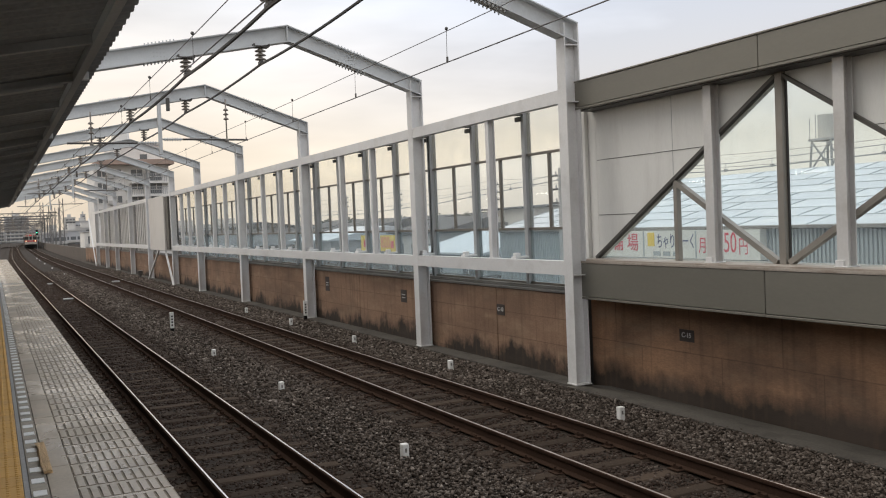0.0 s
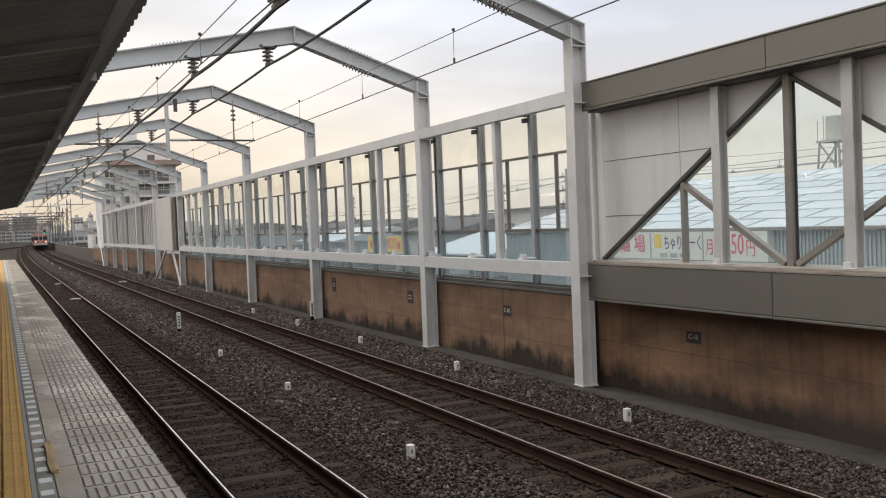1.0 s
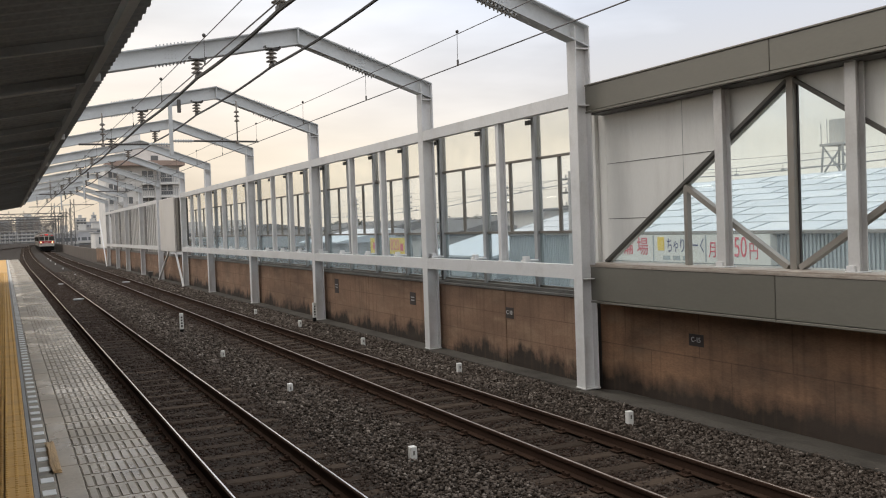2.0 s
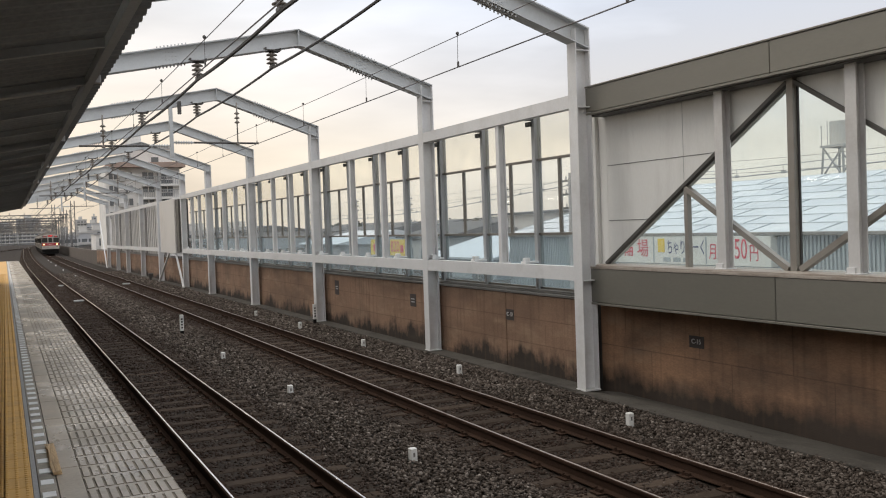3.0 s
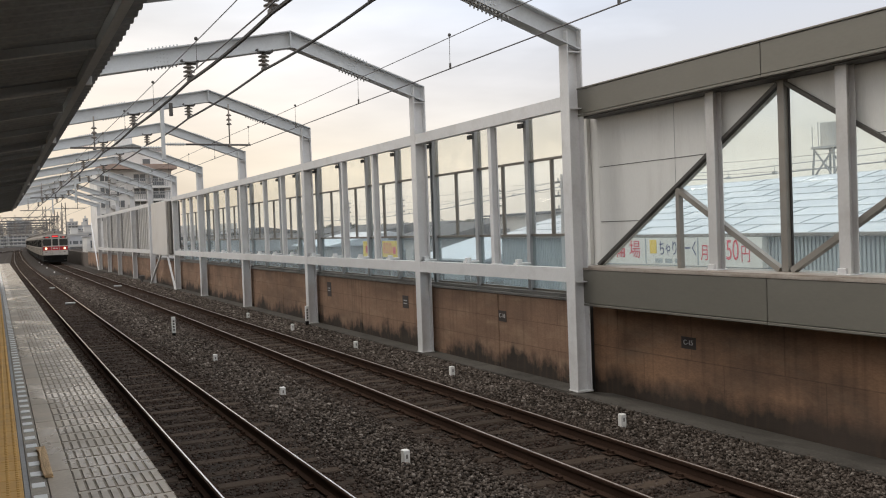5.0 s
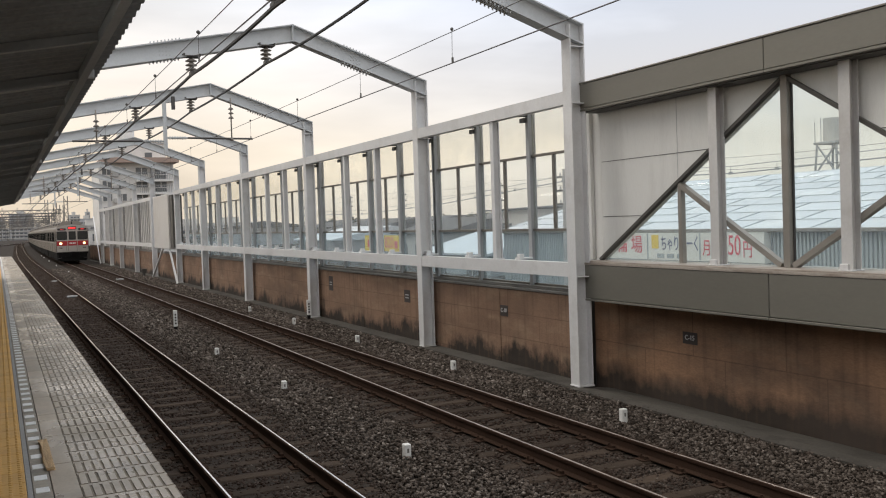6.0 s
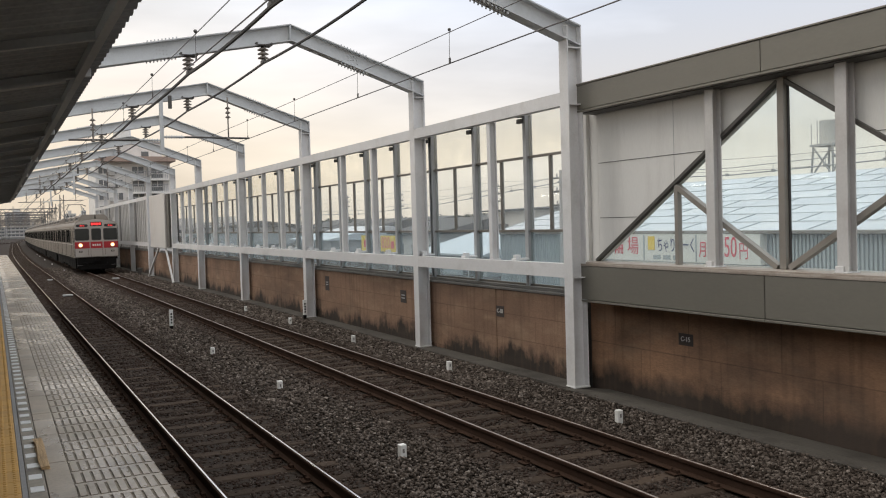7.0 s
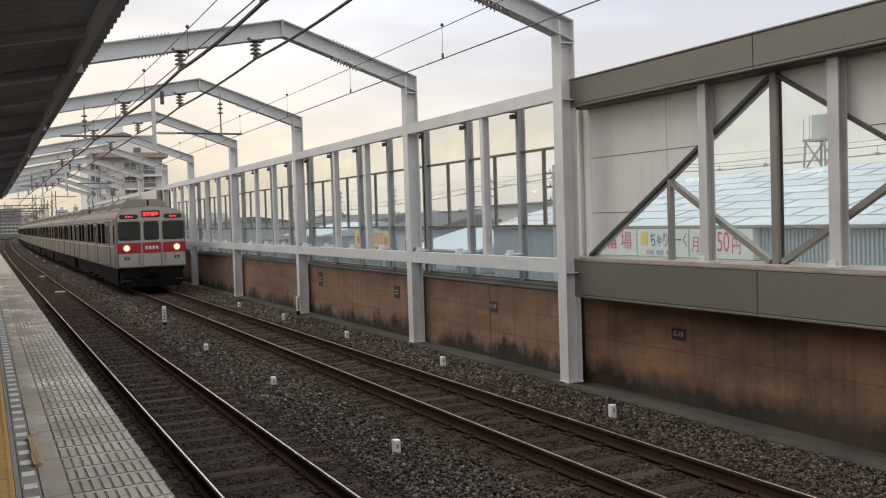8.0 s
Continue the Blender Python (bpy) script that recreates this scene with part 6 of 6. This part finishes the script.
# ---------- far end of the line ----------
bm = bmesh.new()
extrude_profile(bm, [(0, -0.33), (0.35, -0.33), (0.35, 1.2), (0, 1.2)], (WALL_X, 0, 0), (1, 0, 0), (0, 0, 1), [(drift(y), y, 0) for y in range(105, 330, 12)])
structure("wall_far", bm, surface("weathered_far_concrete", (0.105, 0.085, 0.07), 0.9, var=0.3, scale=1.5, fine=20, bump=0.1, dirt=(0.075, 0.068, 0.06), dirt_amt=0.7, world_space=True), "dark stained concrete parapet continuing along the line", "wall")


M_MAST = surface("weathered_mast_steel", (0.13, 0.126, 0.122), 0.6, var=0.15, scale=4, fine=30, bump=0.05)


def branch_x(y):
    return -9.5 + 0.000335 * (y - 100) ** 2


bt = thing("track", "branch railway track curving in beyond the platform end", "railway track", group="railway tracks", kind="structure")
path = [(branch_x(y), y, 0) for y in range(100, 318, 9)]
bm = bmesh.new()
extrude_profile(bm, [(-1.9, -0.34), (1.9, -0.34), (1.5, -0.17), (-1.5, -0.17)], (0, 0, 0), (1, 0, 0), (0, 0, 1), path)
part("ballast_shoulder", bm, M_BALLAST, bt, "dark ballast shoulder")
for q in (-RAIL_OFF, RAIL_OFF):
    bm = bmesh.new()
    extrude_profile(bm, RAIL_PROFILE, (q, 0, 0), (1, 0, 0), (0, 0, 1), path)
    rail = part("rail", bm, M_RAIL, bt)
    bm = bmesh.new()
    extrude_profile(bm, HEAD_PROFILE, (q, 0, 0), (1, 0, 0), (0, 0, 1), path)
    part("rail_head", bm, M_RAILTOP_DULL, rail, "polished running surface")


def lattice_mast(x, y, h, arm=0.0):
    m = thing("lattice_mast", "grey lattice steel overhead line mast", "mast", group="lattice masts", at=(x + drift(y), y, 0))
    bm = bmesh.new()
    w = 0.32
    for sx in (-w, w):
        for sy in (-w, w):
            beam(bm, (sx, sy, -0.33), (sx, sy, h), 0.11, 0.11)
    z = 0.2
    s = 1
    while z < h - 0.8:
        for sy in (-w, w):
            beam(bm, (-w * s, sy, z), (w * s, sy, z + 0.75), 0.05, 0.05)
        for sx in (-w, w):
            beam(bm, (sx, -w * s, z), (sx, w * s, z + 0.75), 0.05, 0.05)
        z += 0.75
        s = -s
    part("mast", bm, M_MAST, m)
    if arm:
        bm = bmesh.new()
        for zz in (h - 1.6, h - 0.9):
            beam(bm, (0, 0, zz), (arm, 0, zz), 0.16, 0.16)
        n = int(abs(arm) / 0.7)
        for k in range(n):
            a, b = arm * k / n, arm * (k + 1) / n
            beam(bm, (a, 0, h - 1.6 if k % 2 else h - 0.9), (b, 0, h - 0.9 if k % 2 else h - 1.6), 0.10, 0.10)
        part("beam", bm, M_MAST, m, "lattice cross beam")
        for k in range(1, 9):
            bm = bmesh.new()
            xx = arm * k / 9
            tube(bm, (xx, 0, h - 1.6), (xx, 0, h - 2.7), 0.06, sides=6)
            tube(bm, (xx, 0, h - 1.9), (xx, 0, h - 2.3), 0.16, sides=8)
            tube(bm, (xx - 0.9, 0, h - 2.68), (xx + 0.9, 0, h - 2.62), 0.05, sides=6)
            tube(bm, (xx, 0, h - 0.9), (xx, 0, h - 0.35), 0.09, 0.05, sides=6)
            part("insulator", bm, M_INSUL, m)


for y, h in ((200, 8.3), (222, 8.1), (246, 8.0), (272, 7.8), (300, 7.7), (330, 7.6), (362, 7.6), (398, 7.6), (436, 7.6)):
    lattice_mast(10.4, y, h, -24.0)
    lattice_mast(-5.2, y + 0.2, h)
lattice_mast(10.8, 190, 9.7)
lattice_mast(9.6, 210.5, 9.1)
lattice_mast(8.5, 230, 10.4)
# feeder wires strung from portal to portal
for x, z in ((4.0, 6.1), (1.5, 6.3), (-3.0, 6.0), (-7.5, 6.2), (8.6, 6.4), (-10.5, 6.1), (9.6, 7.1)):
    bm = bmesh.new()
    wire(bm, [(x + drift(y) * (1 if x > 0 else 1.1), y, z - 0.35 * (k % 2)) for k, y in enumerate(range(196, 440, 12))], 0.035, 4)
    tagged(part("far_wire", bm, M_CABLE), "dark overhead wire strung between the far portals", "overhead wire", group="far wires")

sp = thing("signal_post", "dark signal post showing a green light", "railway signal", at=(7.66 + drift(250), 250, -0.5))
bm = bmesh.new()
tube(bm, (0, 0, 0.17), (0, 0, 4.6), 0.08, sides=8)
part("post", bm, M_POST, sp)
part("head", boxes((-0.25, 0.25, -0.1, 0.1, 3.6, 4.9), bevel=0.05), M_DARK, sp, "black signal head")
bm = bmesh.new()
tube(bm, (0, -0.11, 4.2), (0, -0.16, 4.2), 0.11, sides=12)
part("lamp", bm, M_GREEN, sp, "glowing green lamp")

# ---------- loose ballast stones ----------
def ballast_stones():
    rng = np.random.default_rng(5)
    n = 175000
    u = rng.random(n)
    y = 4.5 * (80 / 4.5) ** u                                  # thinner with distance
    x = rng.uniform(1.0, 8.44, n)
    keep = np.ones(n, bool)
    for c in (NEAR, FAR):
        on = (np.abs(x - c) < 1.06) & (np.abs((y - 3.0 + 0.31) % 0.62 - 0.31) < 0.10)
        keep &= ~(on & (rng.random(n) < 0.55))
        for s in (-1, 1):
            keep &= np.abs(x - (c + s * RAIL_OFF)) > 0.085
    x, y = x[keep], y[keep]
    n = len(x)
    size = rng.uniform(0.009, 0.022, n) * (1 + 0.35 * (y > 14) + 0.4 * (y > 26) + 0.7 * (y > 45))
    z = np.interp(x, [1.0, 4.3, 6.9, 8.44], [-0.188, -0.172, -0.186, -0.20]) + rng.uniform(-0.010, 0.020, n)
    z += 0.02 * ((x > 3.7) & (x < 4.9)) * rng.random(n)
    inside = (np.abs(x - NEAR) < 1.0) | (np.abs(x - FAR) < 1.0)
    z -= 0.012 * inside
    cube = np.array([[-1, -1, -1], [1, -1, -1], [1, 1, -1], [-1, 1, -1], [-1, -1, 1], [1, -1, 1], [1, 1, 1], [-1, 1, 1]], float)
    v = cube[None] * rng.uniform(0.35, 1.25, (n, 8, 3))
    a = rng.random((n, 1)) * 2 * np.pi
    b = rng.normal(0, 0.5, (n, 1))
    ca, sa, cb, sb = np.cos(a), np.sin(a), np.cos(b), np.sin(b)
    vx, vy, vz = v[..., 0], v[..., 1], v[..., 2] * 0.8
    vy, vz = vy * cb - vz * sb, vy * sb + vz * cb
    vx, vy = vx * ca - vy * sa, vx * sa + vy * ca
    pts = np.stack([vx, vy, vz], -1) * size[:, None, None] + np.stack([x, y, z], -1)[:, None]
    faces = np.array([[0, 3, 2, 1], [4, 5, 6, 7], [0, 1, 5, 4], [1, 2, 6, 5], [2, 3, 7, 6], [3, 0, 4, 7]])
    fa = (faces[None] + (np.arange(n) * 8)[:, None, None]).reshape(-1, 4)
    me = bpy.data.meshes.new("ballast_stones")
    me.vertices.add(n * 8)
    me.vertices.foreach_set("co", pts.reshape(-1))
    me.loops.add(n * 24)
    me.loops.foreach_set("vertex_index", fa.reshape(-1))
    me.polygons.add(n * 6)
    me.polygons.foreach_set("loop_start", np.arange(n * 6) * 4)
    me.update(calc_edges=True)
    m = bpy.data.materials.new("crushed_stone")
    m.use_nodes = True
    nn, l = m.node_tree.nodes, m.node_tree.links
    g = nn.new("ShaderNodeNewGeometry")
    r = nn.new("ShaderNodeValToRGB")
    el = r.color_ramp.elements
    el[0].position, el[0].color = 0.0, (0.019, 0.0140, 0.010, 1)
    el[1].position, el[1].color = 1.0, (0.28, 0.245, 0.215, 1)
    for pos, c in ((0.35, (0.058, 0.045, 0.036, 1)), (0.7, (0.112, 0.092, 0.078, 1)), (0.93, (0.145, 0.122, 0.105, 1))):
        q = el.new(pos)
        q.color = c
    l.new(g.outputs["Random Per Island"], r.inputs[0])
    # rust and brake dust brown the stones near the rails in uneven patches
    sep = nn.new("ShaderNodeSeparateXYZ")
    l.new(g.outputs["Position"], sep.inputs[0])
    dust = None
    for c in (NEAR, FAR):
        d = nn.new("ShaderNodeMath")
        d.operation = "SUBTRACT"
        d.inputs[1].default_value = c
        ab = nn.new("ShaderNodeMath")
        ab.operation = "ABSOLUTE"
        mr = nn.new("ShaderNodeMapRange")
        for k, v in ((1, 0.85), (2, 1.35), (3, 0.85), (4, 0.0)):
            mr.inputs[k].default_value = v
        l.new(sep.outputs["X"], d.inputs[0])
        l.new(d.outputs[0], ab.inputs[0])
        l.new(ab.outputs[0], mr.inputs[0])
        if dust is None:
            dust = mr.outputs[0]
        else:
            mx = nn.new("ShaderNodeMath")
            mx.operation = "MAXIMUM"
            l.new(dust, mx.inputs[0])
            l.new(mr.outputs[0], mx.inputs[1])
            dust = mx.outputs[0]
    nz = nn.new("ShaderNodeTexNoise")
    nz.inputs["Scale"].default_value, nz.inputs["Detail"].default_value = 1.7, 5
    l.new(g.outputs["Position"], nz.inputs["Vector"])
    pm = nn.new("ShaderNodeMath")
    pm.operation = "MULTIPLY"
    l.new(dust, pm.inputs[0])
    pr = nn.new("ShaderNodeMapRange")
    for k, v in ((1, 0.3), (2, 0.6), (3, 0.55), (4, 1.0)):
        pr.inputs[k].default_value = v
    l.new(nz.outputs["Fac"], pr.inputs[0])
    l.new(pr.outputs[0], pm.inputs[1])
    mx = nn.new("ShaderNodeMix")
    mx.data_type = "RGBA"
    mx.inputs[7].default_value = (0.028, 0.0155, 0.0105, 1)
    l.new(pm.outputs[0], mx.inputs[0])
    l.new(r.outputs[0], mx.inputs[6])
    l.new(mx.outputs[2], nn["Principled BSDF"].inputs["Base Color"])
    nn["Principled BSDF"].inputs["Roughness"].default_value = 0.9
    nn["Principled BSDF"].inputs["Specular IOR Level"].default_value = 0.2
    me.materials.append(m)
    tagged(new("ballast_stones", me), "loose dark grey crushed ballast stones around both tracks", "ballast", kind="stuff")


ballast_stones()


# ---------- what moves ----------
def motions():
    speed, stop_y = 25.2, 39.1
    for i, car in enumerate(TRAIN):
        rows = []
        for k in range(33):
            t = k * 0.25
            a = stop_y + speed * (8.0 - t) + 20.0 * i
            b = a + CAR_L
            xa, xb = FAR + drift(a), FAR + drift(b)
            rows.append((t, pose(xa, a, 0, 0, 0, -math.degrees(math.atan2(xb - xa, b - a)))))
        walk(car, rows)


motions()
